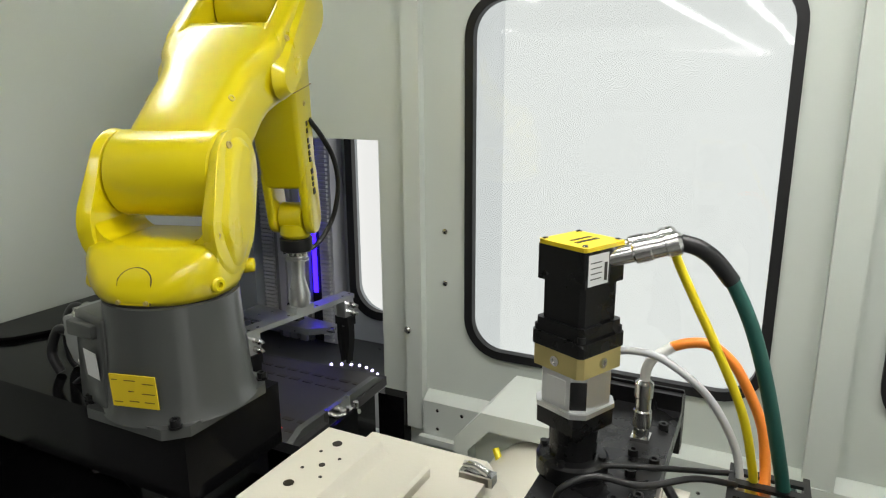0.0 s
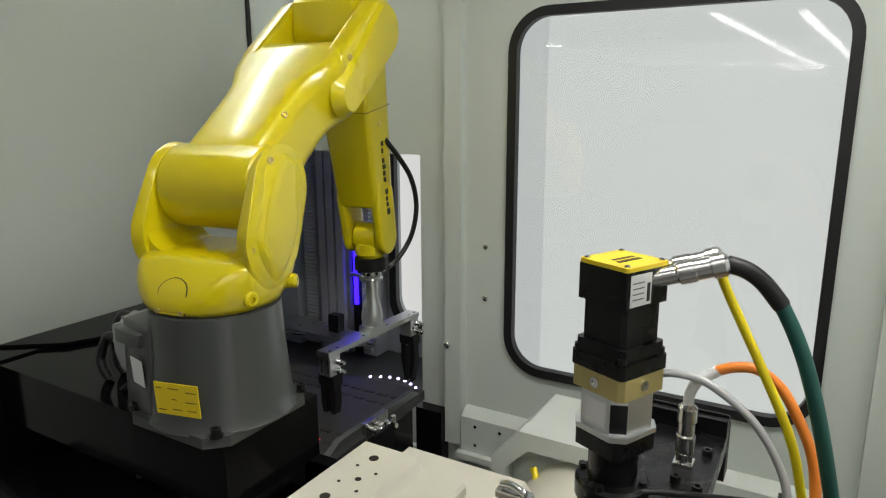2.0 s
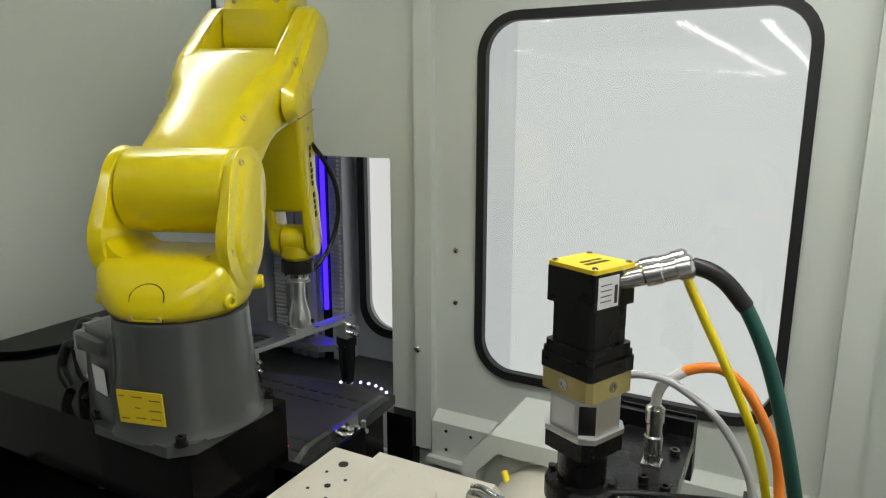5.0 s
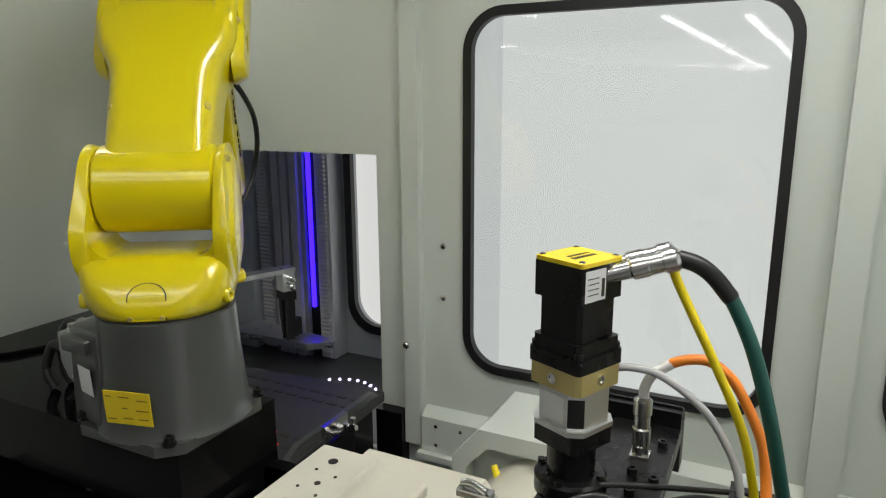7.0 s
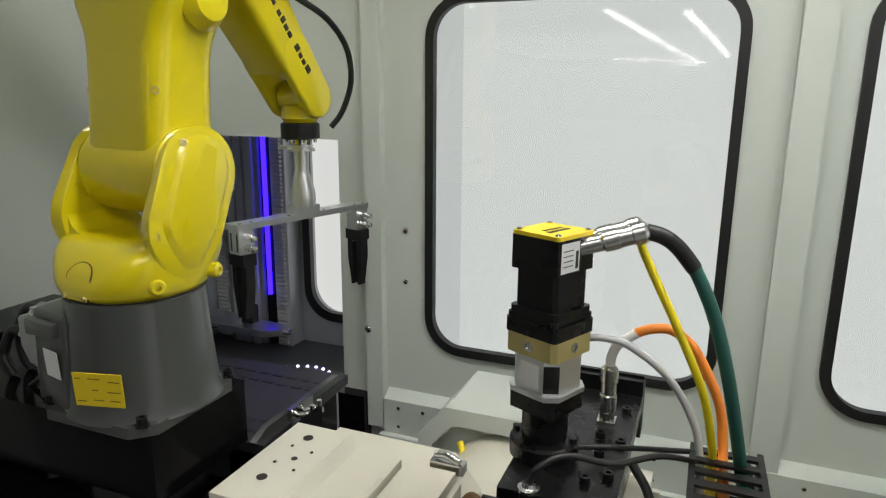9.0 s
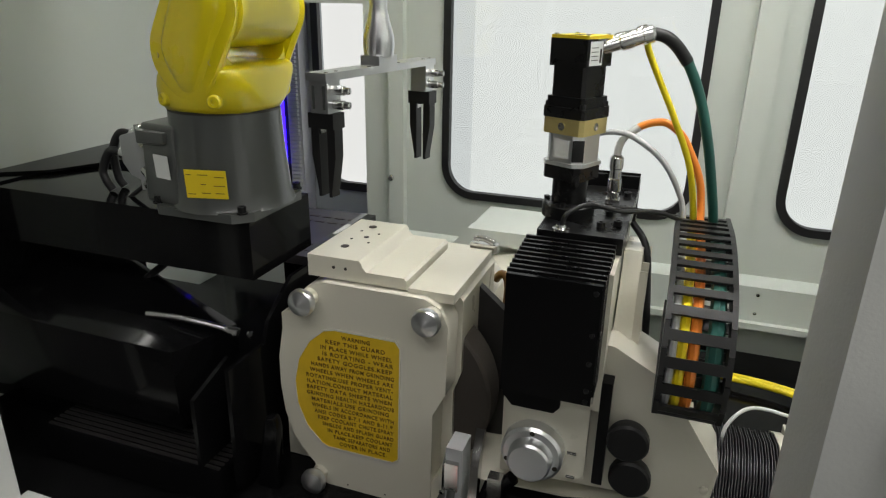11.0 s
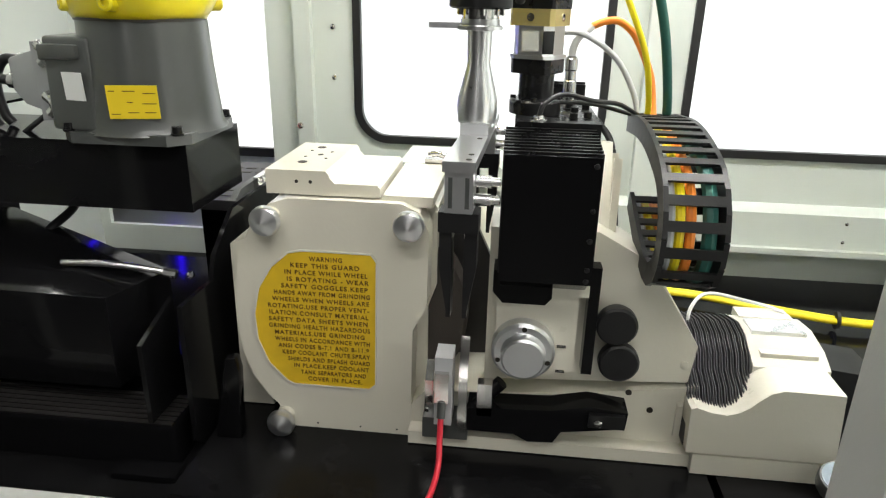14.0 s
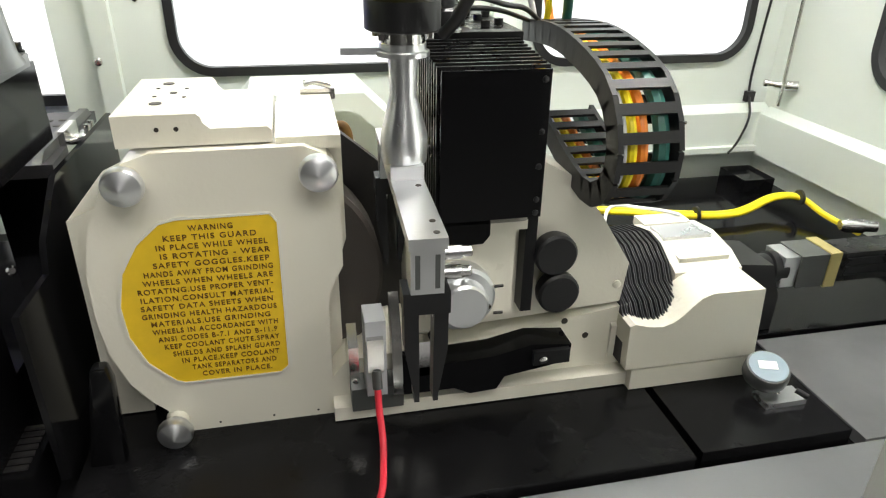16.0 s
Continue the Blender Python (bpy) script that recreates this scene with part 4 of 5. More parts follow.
for i in range(7):
    part("rib", box(-0.685, -0.33, -0.072 + 0.011 * i, -0.066 + 0.011 * i, 0.885, 0.8875), "iron", step)
part("lower_step", box(-0.402, -0.311, -0.117, -0.084, 0.824, 0.832), "black", step, bevel=0.003)
part("stopper", hull([(x, y, z) for x, z in ((-0.286, 0.826), (-0.244, 0.826), (-0.262, 0.962), (-0.237, 0.962), (-0.257, 0.982), (-0.241, 0.982)) for y in (-0.042, -0.022)]), "black", step, bevel=0.004)
nozzle = thing("coolant_nozzle", "chrome coolant pipe ending in a brass fitting", "nozzle")
part("pipe", tube([(-0.52, 0.02, 1.085), (-0.46, 0.03, 1.083), (-0.40, 0.045, 1.072), (-0.375, 0.052, 1.064)], 0.005), "chrome", nozzle)
part("fitting", lathe([(0.007, 0), (0.008, 0.01), (0.008, 0.018), (0.006, 0.02)], (-0.382, 0.050, 1.066), (1, 0.2, -0.2), 8), "chrome", nozzle)
part("bolt", screw_head(-0.345, 0.06, 1.06, (0.6, -1, 0.5), 0.006, 0.006), "steel", nozzle)
hose = cable("black hose looping under the beam", "c_blk", [(-0.62, 0.25, 1.16), (-0.60, 0.18, 1.12), (-0.615, 0.12, 1.09), (-0.62, 0.10, 1.05)], 0.007, "hose", "hose")

# magazine tray with slots, and the fittings at its end
tray = thing("part_tray", "black slotted magazine tray with rows of pockets", "tray")
part("plate", prism([(-0.73, 0.33), (-0.37, 0.33), (-0.385, 0.64), (-0.73, 0.62)], "z", 1.075, 1.095), "tray", tray, bevel=0.003)
part("rail", prism([(0.33, 1.095), (0.36, 1.11), (0.60, 1.11), (0.62, 1.095)], "x", -0.398, -0.385), "grey", tray, bevel=0.002)
part("support", box(-0.47, -0.39, 0.36, 0.60, 0.824, 1.075), "black", tray)
for j, y in enumerate((0.36, 0.395, 0.54, 0.575)):
    for i in range(9):
        part("pocket", box(-0.70 + 0.034 * i, -0.677 + 0.034 * i, y, y + 0.009, 1.0945, 1.0962), "red" if (j == 0 and i in (5, 6, 7)) or (j == 1 and i == 6) else "ink", tray)
fit_ = thing("air_fittings", "pair of chrome air fittings on a bracket", "fitting")
part("bracket", box(-0.384, -0.374, 0.42, 0.49, 1.07, 1.118), "steel", fit_, bevel=0.002)
for y in (0.445, 0.468):
    part("fitting", lathe([(0.006, 0), (0.006, 0.012), (0.009, 0.013), (0.009, 0.024), (0.005, 0.028), (0.005, 0.036)], (-0.374, y, 1.095), (1, 0, 0.25), 14), "chrome", fit_)
    part("elbow", rod((-0.348, y, 1.098), (-0.346, y, 1.122), 0.005), "chrome", fit_)

# ---- magazine chamber seen through the opening ----
chamber = thing("magazine_chamber", "grey magazine chamber behind the opening lit blue", "chamber", kind="structure")
part("rear_wall", holed("y", 1.25, 1.28, -1.75, -0.30, 0.6, 1.9, [(-0.87, -0.40, 0.985, 1.80)], [0.09]), "wall_in", chamber, smooth=0)
part("side_wall", box(-1.78, -1.75, 0.774, 1.28, 0.6, 1.9), "wall_in", chamber, smooth=0)
part("side_wall", box(-0.32, -0.30, 0.774, 1.25, 0.6, 1.9), "wall_in", chamber, smooth=0)
part("roof", box(-1.78, -0.30, 0.774, 1.28, 1.9, 1.92), "wall_in", chamber, smooth=0)
part("floor", box(-1.78, -0.30, 0.774, 1.28, 0.86, 0.88), "grey", chamber, smooth=0)
part("seal", ring(rounded(-0.888, -0.38, 0.965, 1.82, 0.10), rounded(-0.862, -0.41, 0.993, 1.79, 0.082), "y", 1.235, 1.255), "rubber", chamber, "black rubber window seal", bevel=0.004)
# glows by itself in place of light coming through from behind
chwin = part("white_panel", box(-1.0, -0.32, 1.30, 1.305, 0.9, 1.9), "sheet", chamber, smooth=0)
rack = thing("linear_axis", "vertical aluminium profile axis with toothed belts and blue strip", "linear axis")
for x0, x1, y0, mat in ((-1.300, -1.205, 1.150, "wall_in"), (-1.196, -1.128, 1.185, "prof"), (-1.128, -1.112, 1.165, "plug"), (-1.112, -1.086, 1.160, "prof"), (-1.086, -1.078, 1.175, "plug"), (-1.078, -1.052, 1.160, "prof"),
                        (-1.052, -1.040, 1.178, "plug"), (-1.040, -1.012, 1.158, "prof"), (-1.012, -0.996, 1.170, "plug"), (-0.958, -0.906, 1.180, "prof")):
    part("profile", box(x0, x1, y0, 1.245, 0.882, 1.895), mat, rack, bevel=0.0015)
part("led_strip", box(-0.983, -0.972, 1.172, 1.182, 1.05, 1.885), "blue", rack, "glowing blue light strip")
part("led_backing", box(-0.994, -0.961, 1.182, 1.245, 0.884, 1.89), "matte", rack)
TOOTH = {}
for x, w in ((-1.162, 0.046), (-0.932, 0.034)):
    TOOTH[x] = finish("tooth", box(-w / 2, w / 2, -0.006, 0.006, -0.0040, 0.0040), "label", smooth=0)
    for k in range(74):
        tooth = new("tooth", TOOTH[x])
        tooth.parent = rack
        tooth.location = (x, 1.174, 0.895 + 0.0132 * k)
part("carriage", prism([(-1.20, 1.03), (-0.90, 1.03), (-0.84, 1.08), (-0.84, 1.10), (-1.20, 1.15)], "z", 0.965, 0.985), "alu", rack, bevel=0.002)
part("carriage_rod", rod((-1.18, 1.02, 0.975), (-0.84, 1.075, 0.975), 0.008), "chrome", rack)
part("carriage_post", box(-1.01, -0.97, 1.07, 1.10, 0.985, 1.04), "matte", rack, bevel=0.002)
dots = thing("led_cluster", "row of bright violet indicator lights", "light strip")
for i in range(7):
    part("led", lathe([(0.0045, 0), (0.0045, 0.002), (0.0025, 0.004)], (-0.828 + 0.027 * i, 1.04 + 0.03 * math.sin(i * 0.52), 0.880), (0, -0.6, 0.8), 10), "dot", dots)

# ---- robot ----
RX, RY, RZ = -0.418, 0.139, 1.250
robot = thing("industrial_robot", "yellow six-axis robot arm on a dark grey base", "robot", pose(RX, RY, RZ))
part("base_plate", prism([(-0.095, -0.070), (-0.070, -0.095), (0.070, -0.095), (0.095, -0.070), (0.095, 0.070), (0.070, 0.095), (-0.070, 0.095), (-0.095, 0.070)], "z", 0.008, 0.023), "grey", robot, bevel=0.004, seg=3)
for sx, sy in ((1, 1), (1, -1), (-1, 1), (-1, -1)):
    part("base_bolt", lathe([(0.009, 0), (0.009, 0.003), (0.0068, 0.003), (0.0068, 0.012), (0.0035, 0.012), (0.0035, 0.007)], (0.08 * sx, 0.08 * sy, 0.022), (0, 0, 1), 16), "anod", robot)
part("column", lathe([(0.104, 0.0), (0.098, 0.010), (0.096, 0.03), (0.091, 0.09), (0.088, 0.152)], (0.006, 0, 0.020), (0, 0, 1), 56), "grey", robot, "dark grey cast column", smooth=50)
part("rear_box", hull([(-0.108, -0.076, 0.022), (-0.108, 0.076, 0.022), (-0.108, -0.070, 0.150), (-0.108, 0.070, 0.150), (-0.03, -0.092, 0.022), (-0.03, 0.092, 0.022), (-0.03, -0.086, 0.150), (-0.03, 0.086, 0.150)]), "grey", robot, bevel=0.006, seg=3)
part("top_lug", hull([(-0.106, -0.085, 0.118), (-0.045, -0.092, 0.122), (-0.106, -0.085, 0.140), (-0.045, -0.092, 0.140), (-0.106, -0.05, 0.14), (-0.045, -0.05, 0.14), (-0.106, -0.05, 0.118), (-0.045, -0.05, 0.118)]), "grey", robot, bevel=0.003)
lab = part("caution_label", box(-0.033, 0.033, -0.0016, 0.0, -0.0225, 0.0225), "ylabel", robot, "yellow caution label", m=pose(0.030, -0.0945, 0.068, 3.0, 0, 14))
for i, (x0, x1, z) in enumerate(((-0.03, -0.022, 0.015), (-0.012, 0.004, 0.015), (0.014, 0.03, 0.012), (-0.008, 0.0, 0.0), (0.012, 0.03, -0.002), (-0.03, -0.018, -0.016), (-0.008, 0.006, -0.014), (0.014, 0.028, -0.014))):
    part("print_bar", box(x0, x1, -0.0019, -0.0016, z - 0.0006, z + 0.0006), "brown", lab)
part("rating_label", box(-0.017, 0.017, -0.0004, 0.0004, -0.019, 0.019), "label", robot, "silver rating label", m=pose(-0.058, -0.0875, 0.085, 2.6, 0, -11.6))
plugbox = part("plug_housing", hull([(-0.171, -0.04, 0.050), (-0.171, 0.05, 0.050), (-0.191, -0.035, 0.070), (-0.191, 0.045, 0.070), (-0.191, -0.035, 0.115), (-0.191, 0.045, 0.115), (-0.121, -0.045, 0.135), (-0.121, 0.055, 0.135), (-0.121, -0.045, 0.035), (-0.121, 0.055, 0.035)]), "plug", robot, "grey cast plug housing", bevel=0.004)
part("gasket", box(-0.121, -0.140, -0.05, 0.06, 0.03, 0.140), "plug", robot, bevel=0.002)
for z in (0.055, 0.125):
    part("latch", tube([(-0.126, -0.052, z + 0.012), (-0.114, -0.056, z + 0.004), (-0.112, -0.057, z - 0.006), (-0.122, -0.054, z - 0.014)], 0.0085, 5, 8), "chrome", robot, "chrome locking latch")
for z, y in ((0.078, -0.010), (0.105, 0.018)):
    part("cable_gland", lathe([(0.010, 0), (0.010, 0.012), (0.012, 0.013), (0.012, 0.022), (0.008, 0.026)], (-0.188, y, z), (-1, -0.1, 0.15), 16), "chrome", plugbox)
    part("cable", tube([(-0.211, y - 0.003, z + 0.003), (-0.236, y - 0.005, z + 0.002), (-0.251, y - 0.01, z - 0.03), (-0.246, y - 0.012, 0.03), (-0.236, y - 0.01, 0.012)], 0.0075), "c_blk", robot)
part("thin_cable", tube([(-0.13, -0.02, 0.05), (-0.17, -0.03, 0.02), (-0.19, -0.03, 0.006)], 0.004), "c_blk", robot)


def sides(name, y0, y1, discs, mat, parent, bevel, label=""):
    """A rounded side plate: the hull of discs (x, z, r) between two planes, on both sides."""
    out = []
    for s in (1, -1):
        pts = []
        for x, z, r, *inset in discs:
            pts += circle(x, s * y0, z, r, "y", 28) + circle(x, s * (y1 - (inset[0] if inset else 0)), z, r, "y", 28)
        out.append(part(name, hull(pts), mat, parent, label, bevel=bevel, seg=3, smooth=40))
    return out


# turret: bowl and fork that carry the shoulder
J2Z, UPPER, FORE, DROP = 0.326, 0.3925, 0.401, 0.035   # shoulder height, link lengths, elbow offset
BOWL = ((0.174, -0.080, 0.092, 0.087, 0.080), (0.182, -0.083, 0.096, 0.091, 0.080), (0.194, -0.079, 0.097, 0.0925, 0.066), (0.210, -0.070, 0.096, 0.0935, 0.050), (0.226, -0.058, 0.094, 0.0940, 0.036), (0.238, -0.044, 0.090, 0.0930, 0.026), (0.2445, -0.030, 0.082, 0.086, 0.020), (0.246, -0.015, 0.070, 0.078, 0.015))
turret = part("turret", loft([[(x, y, z) for x, y in rounded(x0, x1, -w, w, r, 10)] for z, x0, x1, w, r in BOWL]), "yellow", robot, "yellow turret with shoulder fork", smooth=70)
for s in (1, -1):
    arc = [(s * (0.048 + 0.030 * math.sin(radians(a))), 0.244 + 0.030 * (1 - math.cos(radians(a)))) for a in range(0, 91, 10)]
    part("fork_fillet", prism(arc + [(s * 0.082, 0.274), (s * 0.082, 0.238), (s * 0.048, 0.238)], "x", -0.030, 0.074), "yellow", turret, smooth=50)
    pts = []
    for x, z, r, inset in ((0.048, J2Z, 0.062, 0.006), (0.018, 0.264, 0.060, 0.0), (0.016, 0.222, 0.046, 0.010)):
        pts += circle(x, s * 0.0775, z, r - 0.004, "y", 32) + circle(x, s * (0.096 - inset), z, r, "y", 32)
    part("fork_arm", hull(pts), "yellow", turret, bevel=0.006, seg=3, smooth=50)
    pts = []
    for x, z, r, inset in ((0.048, J2Z, 0.055, 0.004), (0.022, 0.268, 0.052, 0.0), (0.020, 0.226, 0.034, 0.004)):
        pts += circle(x, s * 0.088, z, r, "y", 32) + circle(x, s * (0.102 - inset), z, r - 0.016, "y", 32)
    part("fork_cover", hull(pts), "yellow", turret, bevel=0.005, seg=3, smooth=50)
    for x, z, y in ((0.022, 0.368, 0.0935), (-0.031, 0.257, 0.0945), (0.080, 0.352, 0.0925), (0.064, 0.250, 0.0945)):
        part("socket_screw", lathe([(0.005, -0.006), (0.005, 0.0012), (0.003, 0.0012), (0.003, -0.001)], (x, s * y, z), (0.35 * (-1 if x < 0.05 else 1), s, 0.2 if z > 0.3 else 0), 14), "gold", turret)
    for x, y, z in ((-0.030, 0.083, 0.192), (0.058, 0.086, 0.194)):
        part("boss", lathe([(0.011, -0.018), (0.0105, 0.010), (0.008, 0.013), (0.004, 0.013), (0.004, 0.008)], (x, s * y, z), (-0.4 if x < 0 else 0.4, s, 0.05), 18), "yellow", turret)
hatch = [(s * 0.023, z) for s, z in ((-1, 0.176), (1, 0.176))] + [(0.023 * math.cos(radians(a)), 0.204 + 0.016 * math.sin(radians(a))) for a in range(0, 181, 15)]


def bowl_face(z):
    """How far the turret bowl reaches back at height z."""
    i = max(k for k in range(len(BOWL) - 1) if BOWL[k][0] <= z + 1e-9)
    a, b = BOWL[i], BOWL[i + 1]
    return a[1] + (b[1] - a[1]) * (z - a[0]) / (b[0] - a[0])


part("rear_hatch", hull([(bowl_face(z) - 0.0016, y * 0.97, z) for y, z in hatch] + [(-0.04, y * 0.97, z) for y, z in hatch]), "yellow", turret, smooth=30)
part("hatch_seam", tube([(bowl_face(z) - 0.0006, y, z) for y, z in [hatch[1]] + hatch[2:] + [hatch[0]]], 0.0009, 2, 6), "ink", turret)
for y in (-0.019, 0.019):
    part("hatch_screw", lathe([(0.0028, -0.004), (0.0028, 0.0015)], (-0.0838, y, 0.180), (-1, 0, 0), 10), "gold", turret)
part("turret_seam", lathe([(0.0885, 0), (0.0885, 0.004)], (0.006, 0, 0.171), (0, 0, 1), 48), "ink", turret)

# upper arm: shoulder drum, tapered body, open elbow fork
ARM = ((-0.012, -0.050, 0.044, 0.064, 0.020), (0.035, -0.055, 0.050, 0.068, 0.020), (0.08, -0.056, 0.048, 0.0710, 0.026), (0.145, -0.056, 0.046, 0.0735, 0.028), (0.172, -0.056, 0.047, 0.077, 0.027),
       (0.192, -0.056, 0.048, 0.085, 0.025), (0.208, -0.055, 0.049, 0.092, 0.022), (0.230, -0.054, 0.050, 0.0965, 0.020), (0.264, -0.052, 0.049, 0.0975, 0.018), (0.280, -0.050, 0.047, 0.0975, 0.016), (0.286, -0.043, 0.040, 0.093, 0.010))
upper = part("upper_arm", loft([[(x, y, z) for x, y in rounded(x0, x1, -w, w, r, 6)] for z, x0, x1, w, r in ARM]), "yellow", robot, "yellow tapered upper arm", smooth=60)
part("shoulder_drum", lathe([(0.055, 0), (0.060, 0.004), (0.060, 0.150), (0.055, 0.154)], (0, -0.077, 0), (0, 1, 0), 48), "yellow", upper)
for s in (1, -1):
    pts = []
    for x, z, r in ((0.0, UPPER, 0.054), (-0.002, 0.262, 0.052)):
        pts += circle(x, s * 0.064, z, r, "y", 28) + circle(x, s * 0.097, z, r - 0.003, "y", 28)
    part("elbow_plate", hull(pts), "yellow", upper, bevel=0.007, seg=3, smooth=45)
    pts = []
    for x, z, r, y in ((0.0, UPPER, 0.051, 0.1040), (0.006, 0.216, 0.037, 0.1060)):
        pts += circle(x, s * 0.088, z, r, "y", 28) + circle(x, s * y, z, r - 0.012, "y", 28)
    part("elbow_cover", hull(pts), "yellow", upper, bevel=0.006, seg=3, smooth=45)
    for x, z in ((-0.014, 0.203), (-0.036, 0.258), (0.034, 0.33)):
        part("socket_screw", lathe([(0.0048, -0.005), (0.0048, 0.0008), (0.003, 0.0008), (0.003, -0.001)], (x, s * 0.1000, z), (-0.45 if x < 0 else 0.3, s, 0), 12), "gold", upper)
    for z in (0.101, 0.186):
        part("tapped_boss", lathe([(0.0052, -0.005), (0.0052, 0.0010), (0.003, 0.0010), (0.003, -0.001)], (-0.0480, s * 0.0645, z), (-1, s, 0), 14), "gold", upper)

# forearm: elbow block and slim arm with a wrist fork; its x axis runs to the wrist
fore = part("forearm", hull(circle(0, -0.060, 0.0, 0.043, "y", 28) + circle(0, 0.060, 0.0, 0.043, "y", 28) + [(x, y, z) for x, z in ((-0.052, -0.036), (-0.074, -0.014), (-0.078, 0.060), (-0.062, 0.084), (0.06, 0.088)) for y in (-0.056, 0.056)]), "yellow", robot, "yellow forearm", bevel=0.007, seg=3, smooth=45)
part("forearm_tube", hull([(0.03, y, z) for y in (-0.052, 0.052) for z in (-0.016, 0.088)] + [(0.16, y, z) for y in (-0.048, 0.048) for z in (-0.008, 0.082)] + [(0.332, y, z) for y in (-0.044, 0.044) for z in (-0.001, 0.071)]), "yellow", fore, bevel=0.010, seg=3, smooth=45)
part("forearm_seam", ring([(-0.0497, -0.0105), (0.0497, -0.0105), (0.0497, 0.0835), (-0.0497, 0.0835)], [(-0.04, 0.0), (0.04, 0.0), (0.04, 0.07), (-0.04, 0.07)], "x", 0.142, 0.1432), "brown", fore)
sides("wrist_fork", 0.028, 0.046, [(0.401, 0.035, 0.034), (0.315, 0.035, 0.036)], "yellow", fore, 0.006)
for s in (1, -1):
    for k, (x0, x1) in enumerate(((0.205, 0.214), (0.219, 0.228), (0.238, 0.247), (0.251, 0.259), (0.263, 0.272), (0.276, 0.285), (0.300, 0.310), (0.315, 0.323), (0.327, 0.335), (0.340, 0.352))):
        part("print_bar", box(x0, x1, s * 0.0466 - 0.0012, s * 0.0466 + 0.0012, 0.034, 0.041 if k % 3 else 0.044), "ink", fore)
    part("socket_screw", lathe([(0.005, -0.004), (0.005, 0.003), (0.003, 0.003), (0.003, 0.001)], (0.17, s * 0.0475, 0.034), (0, s, 0), 12), "gold", fore)
    part("socket_screw", lathe([(0.005, -0.004), (0.005, 0.003), (0.003, 0.003), (0.003, 0.001)], (-0.064, s * 0.038, -0.024), (-0.7, 0, -0.7), 12), "gold", fore)
wrist = part("wrist", lathe([(0.026, 0), (0.030, 0.003), (0.030, 0.049), (0.026, 0.052)], (0, -0.026, 0), (0, 1, 0), 36), "yellow", robot, "yellow wrist joint")
part("wrist_body", lathe([(0.026, 0), (0.032, 0.008), (0.032, 0.030)], (0, 0, -0.043), (0, 0, 1), 32), "yellow", wrist)
part("black_ring", lathe([(0.030, 0), (0.0335, 0.002), (0.0335, 0.026), (0.030, 0.028)], (0, 0, -0.0705), (0, 0, 1), 36), "matte", wrist, "black wrist ring")
part("tool_flange", lathe([(0.020, 0), (0.020, 0.011)], (0, 0, -0.081), (0, 0, 1), 28), "steel", wrist)
for a in range(0, 360, 60):
    part("flange_bolt", lathe([(0.003, 0), (0.003, 0.006)], (0.025 * math.cos(radians(a)), 0.025 * math.sin(radians(a)), -0.0765), (0, 0, 1), 10), "steel", wrist)
part("air_hose", tube([(0.205, -0.046, 0.055), (0.245, -0.060, 0.078), (0.30, -0.070, 0.108), (0.365, -0.068, 0.124), (0.425, -0.056, 0.112), (0.464, -0.038, 0.078), (0.480, -0.020, 0.052)], 0.0052), "c_blk", fore, "black air hose looping to the wrist")

# double gripper on its turned post
grip = thing("double_gripper", "aluminium bar tool with two black finger grippers", "gripper")
PL = 0.124
part("post", lathe([(0.021, 0), (0.021, -0.006), (0.024, -0.007), (0.024, -0.011), (0.0135, -0.012), (0.0125, -0.045), (0.014, -0.052), (0.022, -0.083), (0.0225, -0.094), (0.021, -0.109)], (0, 0, 0), (0, 0, 1), 32), "alu", grip, "turned aluminium post")
part("post_base", box(-0.025, 0.025, -0.0155, 0.0155, -PL + 0.004, -0.107), "alu", grip, bevel=0.001)
part("side_pin", box(-0.004, 0.004, -0.055, -0.018, -0.010, -0.004), "alu", grip)
part("bar", box(-0.150, 0.153, -0.0155, 0.0155, -PL - 0.006, -PL + 0.004), "alu", grip, "milled aluminium cross bar", bevel=0.0008)
for x in (-0.142, -0.12, 0.12, 0.142, 0.04, -0.04):
    part("bar_screw", lathe([(0.0028, 0), (0.0028, 0.001)], (x, 0.008, -PL + 0.0035), (0, 0, 1), 10), "ink", grip)
for s in (1, -1):
    x = s * 0.134
    body = part("gripper_body", box(x - 0.0145, x + 0.0145, -0.0135, 0.0135, -PL - 0.047, -PL - 0.006), "alu", grip, "square aluminium gripper cylinder", bevel=0.0012)
    for y in (-0.008, 0.008):
        part("groove", box(x + s * 0.0143, x + s * 0.0149, y - 0.002, y + 0.002, -PL - 0.042, -PL - 0.012), "grey", body)
    for z in (-0.018, -0.036):
        part("air_fitting", lathe([(0.006, 0), (0.006, 0.016), (0.0045, 0.017), (0.0045, 0.024), (0.003, 0.025)], (x, 0.0135, -PL + z), (0, 1, 0), 14), "chrome", body, "chrome air fitting")
    part("palm", box(x - 0.013, x + 0.013, -0.0195, 0.0195, -PL - 0.067, -PL - 0.047), "matte", grip, "black gripper palm", bevel=0.002)
    for k in (1, -1):
        part("jaw", box(x - 0.006, x + 0.006, k * 0.009 - 0.0035, k * 0.009 + 0.0035, -PL - 0.075, -PL - 0.067), "steel", grip)
        part("finger", prism([(k * 0.0185, -PL - 0.067), (k * 0.0185, -PL - 0.104), (k * 0.0105, -PL - 0.152), (k * 0.0105, -PL - 0.159), (k * 0.006, -PL - 0.159), (k * 0.006, -PL - 0.110), (k * 0.0065, -PL - 0.067)], "x", x - 0.009, x + 0.009), "matte", grip, "black tapered gripper finger", bevel=0.001)


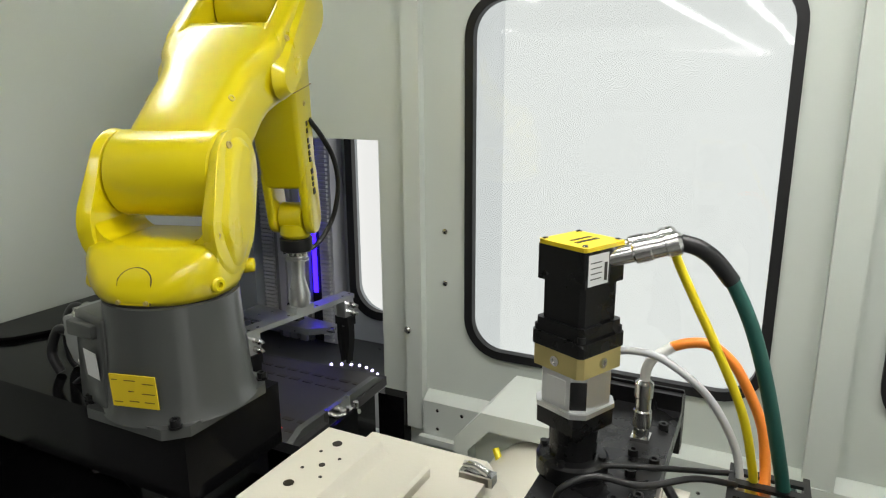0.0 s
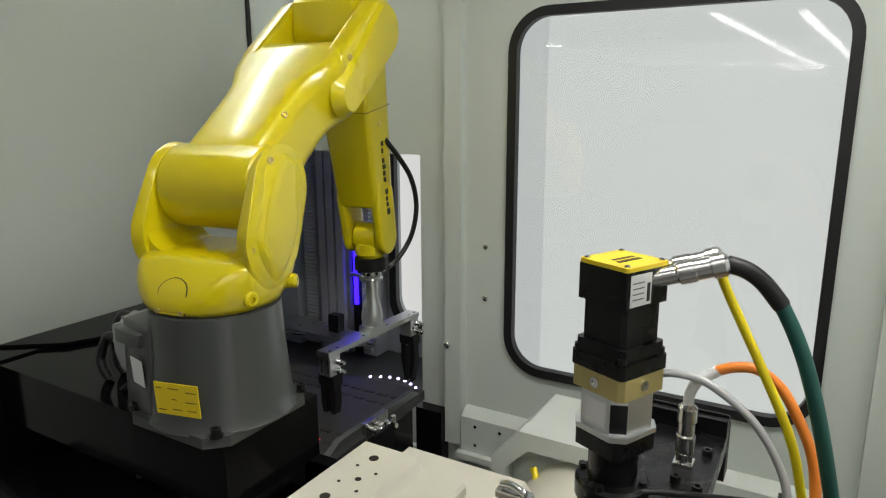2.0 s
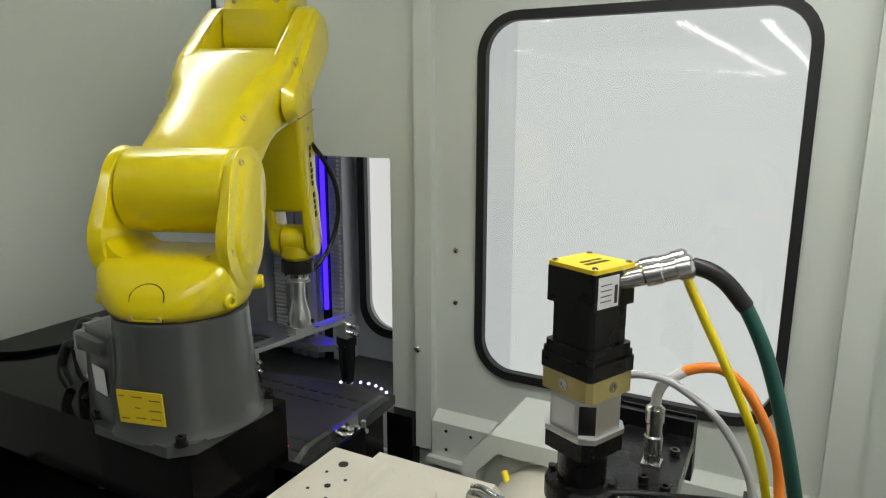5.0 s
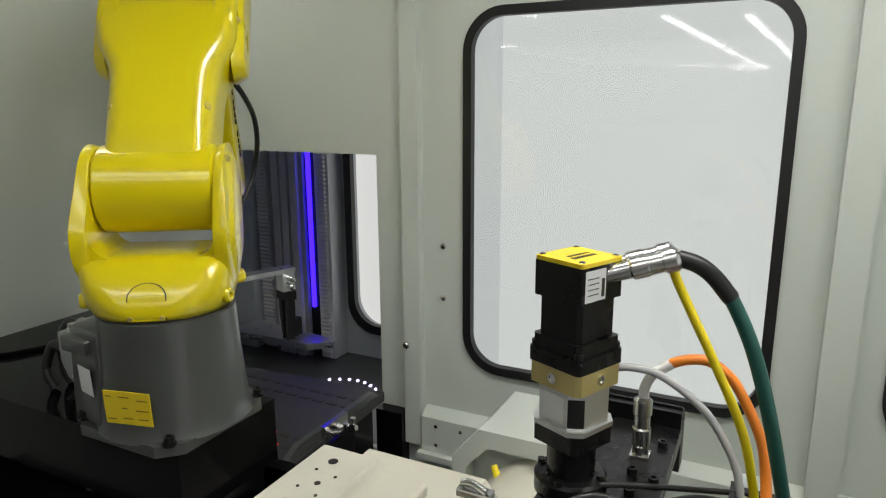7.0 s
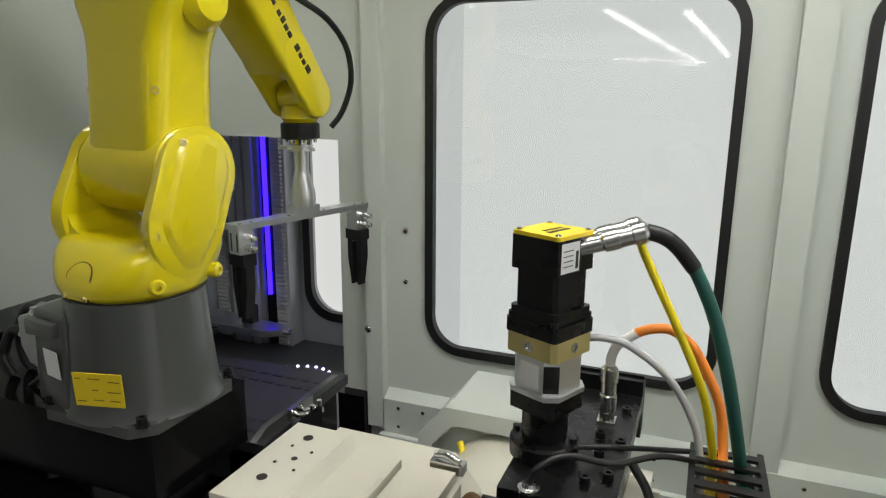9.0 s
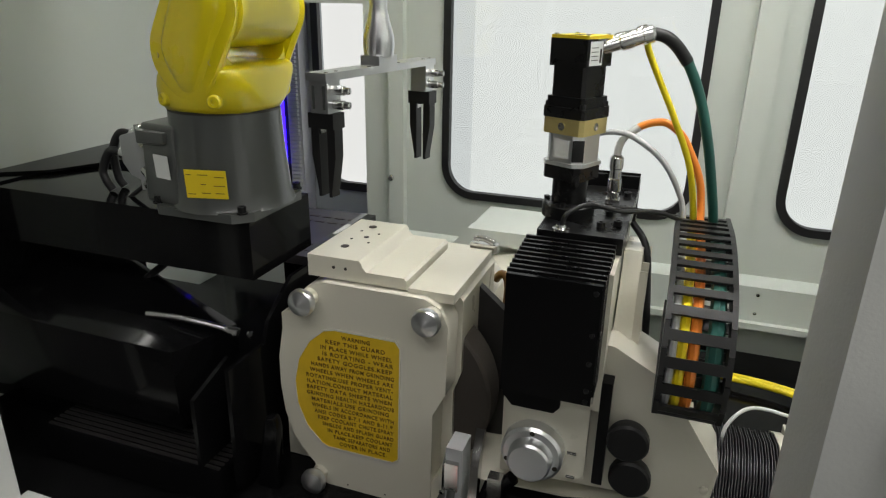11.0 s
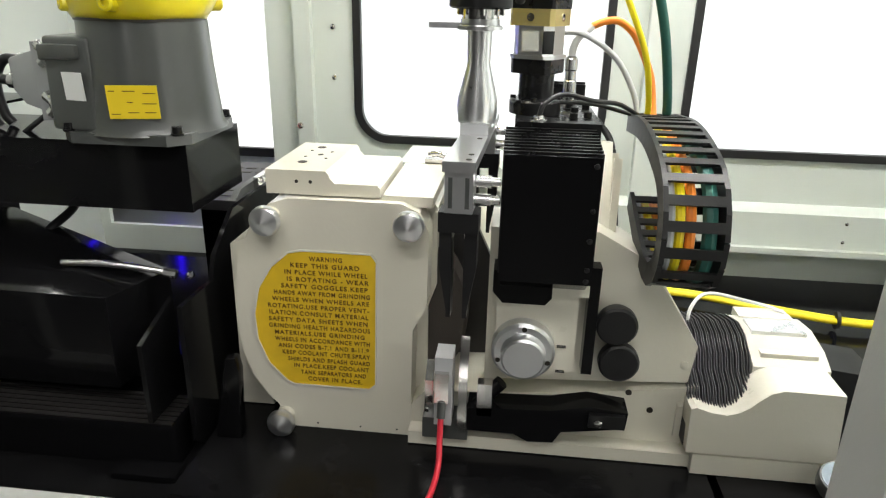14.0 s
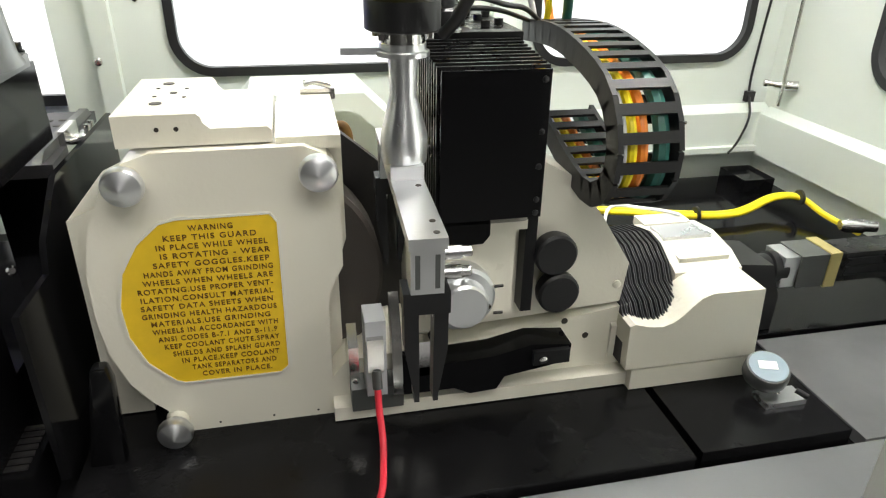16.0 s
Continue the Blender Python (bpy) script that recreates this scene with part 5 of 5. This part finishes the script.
# ---- movement ----
# seconds; turn, shoulder lean, forearm rise and tool turn in degrees
JOINTS = [
    (0.0, 107.5, 51.0, -79.2, -98.4), (0.5, 99.4, 51.1, -78.6, -95.0), (1.0, 98.7, 52.0, -79.3, -92.5), (1.5, 98.5, 56.0, -81.9, -91.5), (2.0, 98.6, 52.6, -79.8, -92.2), (2.5, 98.8, 51.2, -78.8, -93.2), (3.0, 102.2, 52.1, -77.2, -94.2), (3.5, 102.1, 54.0, -79.3, -94.3),
    (4.0, 101.9, 56.6, -79.8, -94.1), (4.2, 102.2, 56.7, -79.8, -94.2), (5.2, 113.0, 52.6, -78.8, -101.0), (6.3, 123.9, 47.4, -78.6, -107.4), (6.5, 124.2, 46.2, -78.0, -107.8), (7.0, 124.5, 33.0, -69.0, -109.5), (7.5, 125.4, 22.4, -63.0, -113.0), (8.2, 124.8, 20.4, -60.2, -113.9), (8.8, 98.0, 9.0, -54.5, -108.0), (9.6, 35.0, -5.2, -46.7, -99.0),
    (10.3, 0.4, -9.8, -44.5, -96.6), (10.7, -0.6, -10.9, -44.7, -96.8), (11.0, -0.8, -10.9, -45.2, -96.6), (11.5, -9.2, 4.0, -53.2, -96.0), (12.0, -17.2, 20.8, -55.8, -94.5), (12.5, -19.2, 27.7, -55.6, -93.8), (13.0, -20.4, 30.0, -56.0, -93.2), (13.5, -21.4, 40.8, -61.2, -92.4),
    (14.0, -22.5, 44.5, -61.9, -92.2), (14.5, -22.6, 46.7, -63.6, -92.0), (15.0, -22.6, 52.6, -68.5, -91.5), (15.5, -23.6, 56.5, -70.3, -91.8), (16.0, -24.5, 59.6, -71.6, -92.2),
]


def joints(t):
    """The joint angles at t, by a smooth line that does not overshoot."""
    i = max(k for k in range(len(JOINTS) - 1) if JOINTS[k][0] <= t + 1e-9)

    def slope(k, c):
        if k in (0, len(JOINTS) - 1):
            return 0.0
        a, b, d = JOINTS[k - 1], JOINTS[k], JOINTS[k + 1]
        s0, s1 = (b[c] - a[c]) / (b[0] - a[0]), (d[c] - b[c]) / (d[0] - b[0])
        return 0.0 if s0 * s1 <= 0 else 2 * s0 * s1 / (s0 + s1)
    p, q = JOINTS[i], JOINTS[i + 1]
    w = q[0] - p[0]
    u = (t - p[0]) / w
    return [(2 * u ** 3 - 3 * u ** 2 + 1) * p[c] + (u ** 3 - 2 * u ** 2 + u) * w * slope(i, c) + (3 * u ** 2 - 2 * u ** 3) * q[c] + (u ** 3 - u ** 2) * w * slope(i + 1, c) for c in (1, 2, 3, 4)]


def motions():
    rows = {ob: [] for ob in (turret, upper, fore, wrist, grip)}
    for k in range(161):
        t = k / 10
        turn, lean, rise, tool = joints(t)
        a, b = radians(lean), radians(rise)
        spin = pose(0, 0, 0, 0, 0, turn)
        j3 = Vector((0.05 + UPPER * math.sin(a), 0, J2Z + UPPER * math.cos(a)))
        j5 = j3 + DROP * Vector((-math.sin(b), 0, math.cos(b))) + FORE * Vector((math.cos(b), 0, math.sin(b)))
        rows[turret].append((t, spin))
        rows[upper].append((t, spin @ pose(0.05, 0, J2Z, 0, lean)))
        rows[fore].append((t, spin @ pose(*j3, 0, -rise)))
        rows[wrist].append((t, spin @ pose(*j5)))
        rows[grip].append((t, pose(RX, RY, RZ) @ spin @ pose(j5.x, 0, j5.z - 0.0805) @ pose(0, 0, 0, 0, 0, tool - turn)))
    for ob, r in rows.items():
        walk(ob, r)


motions()
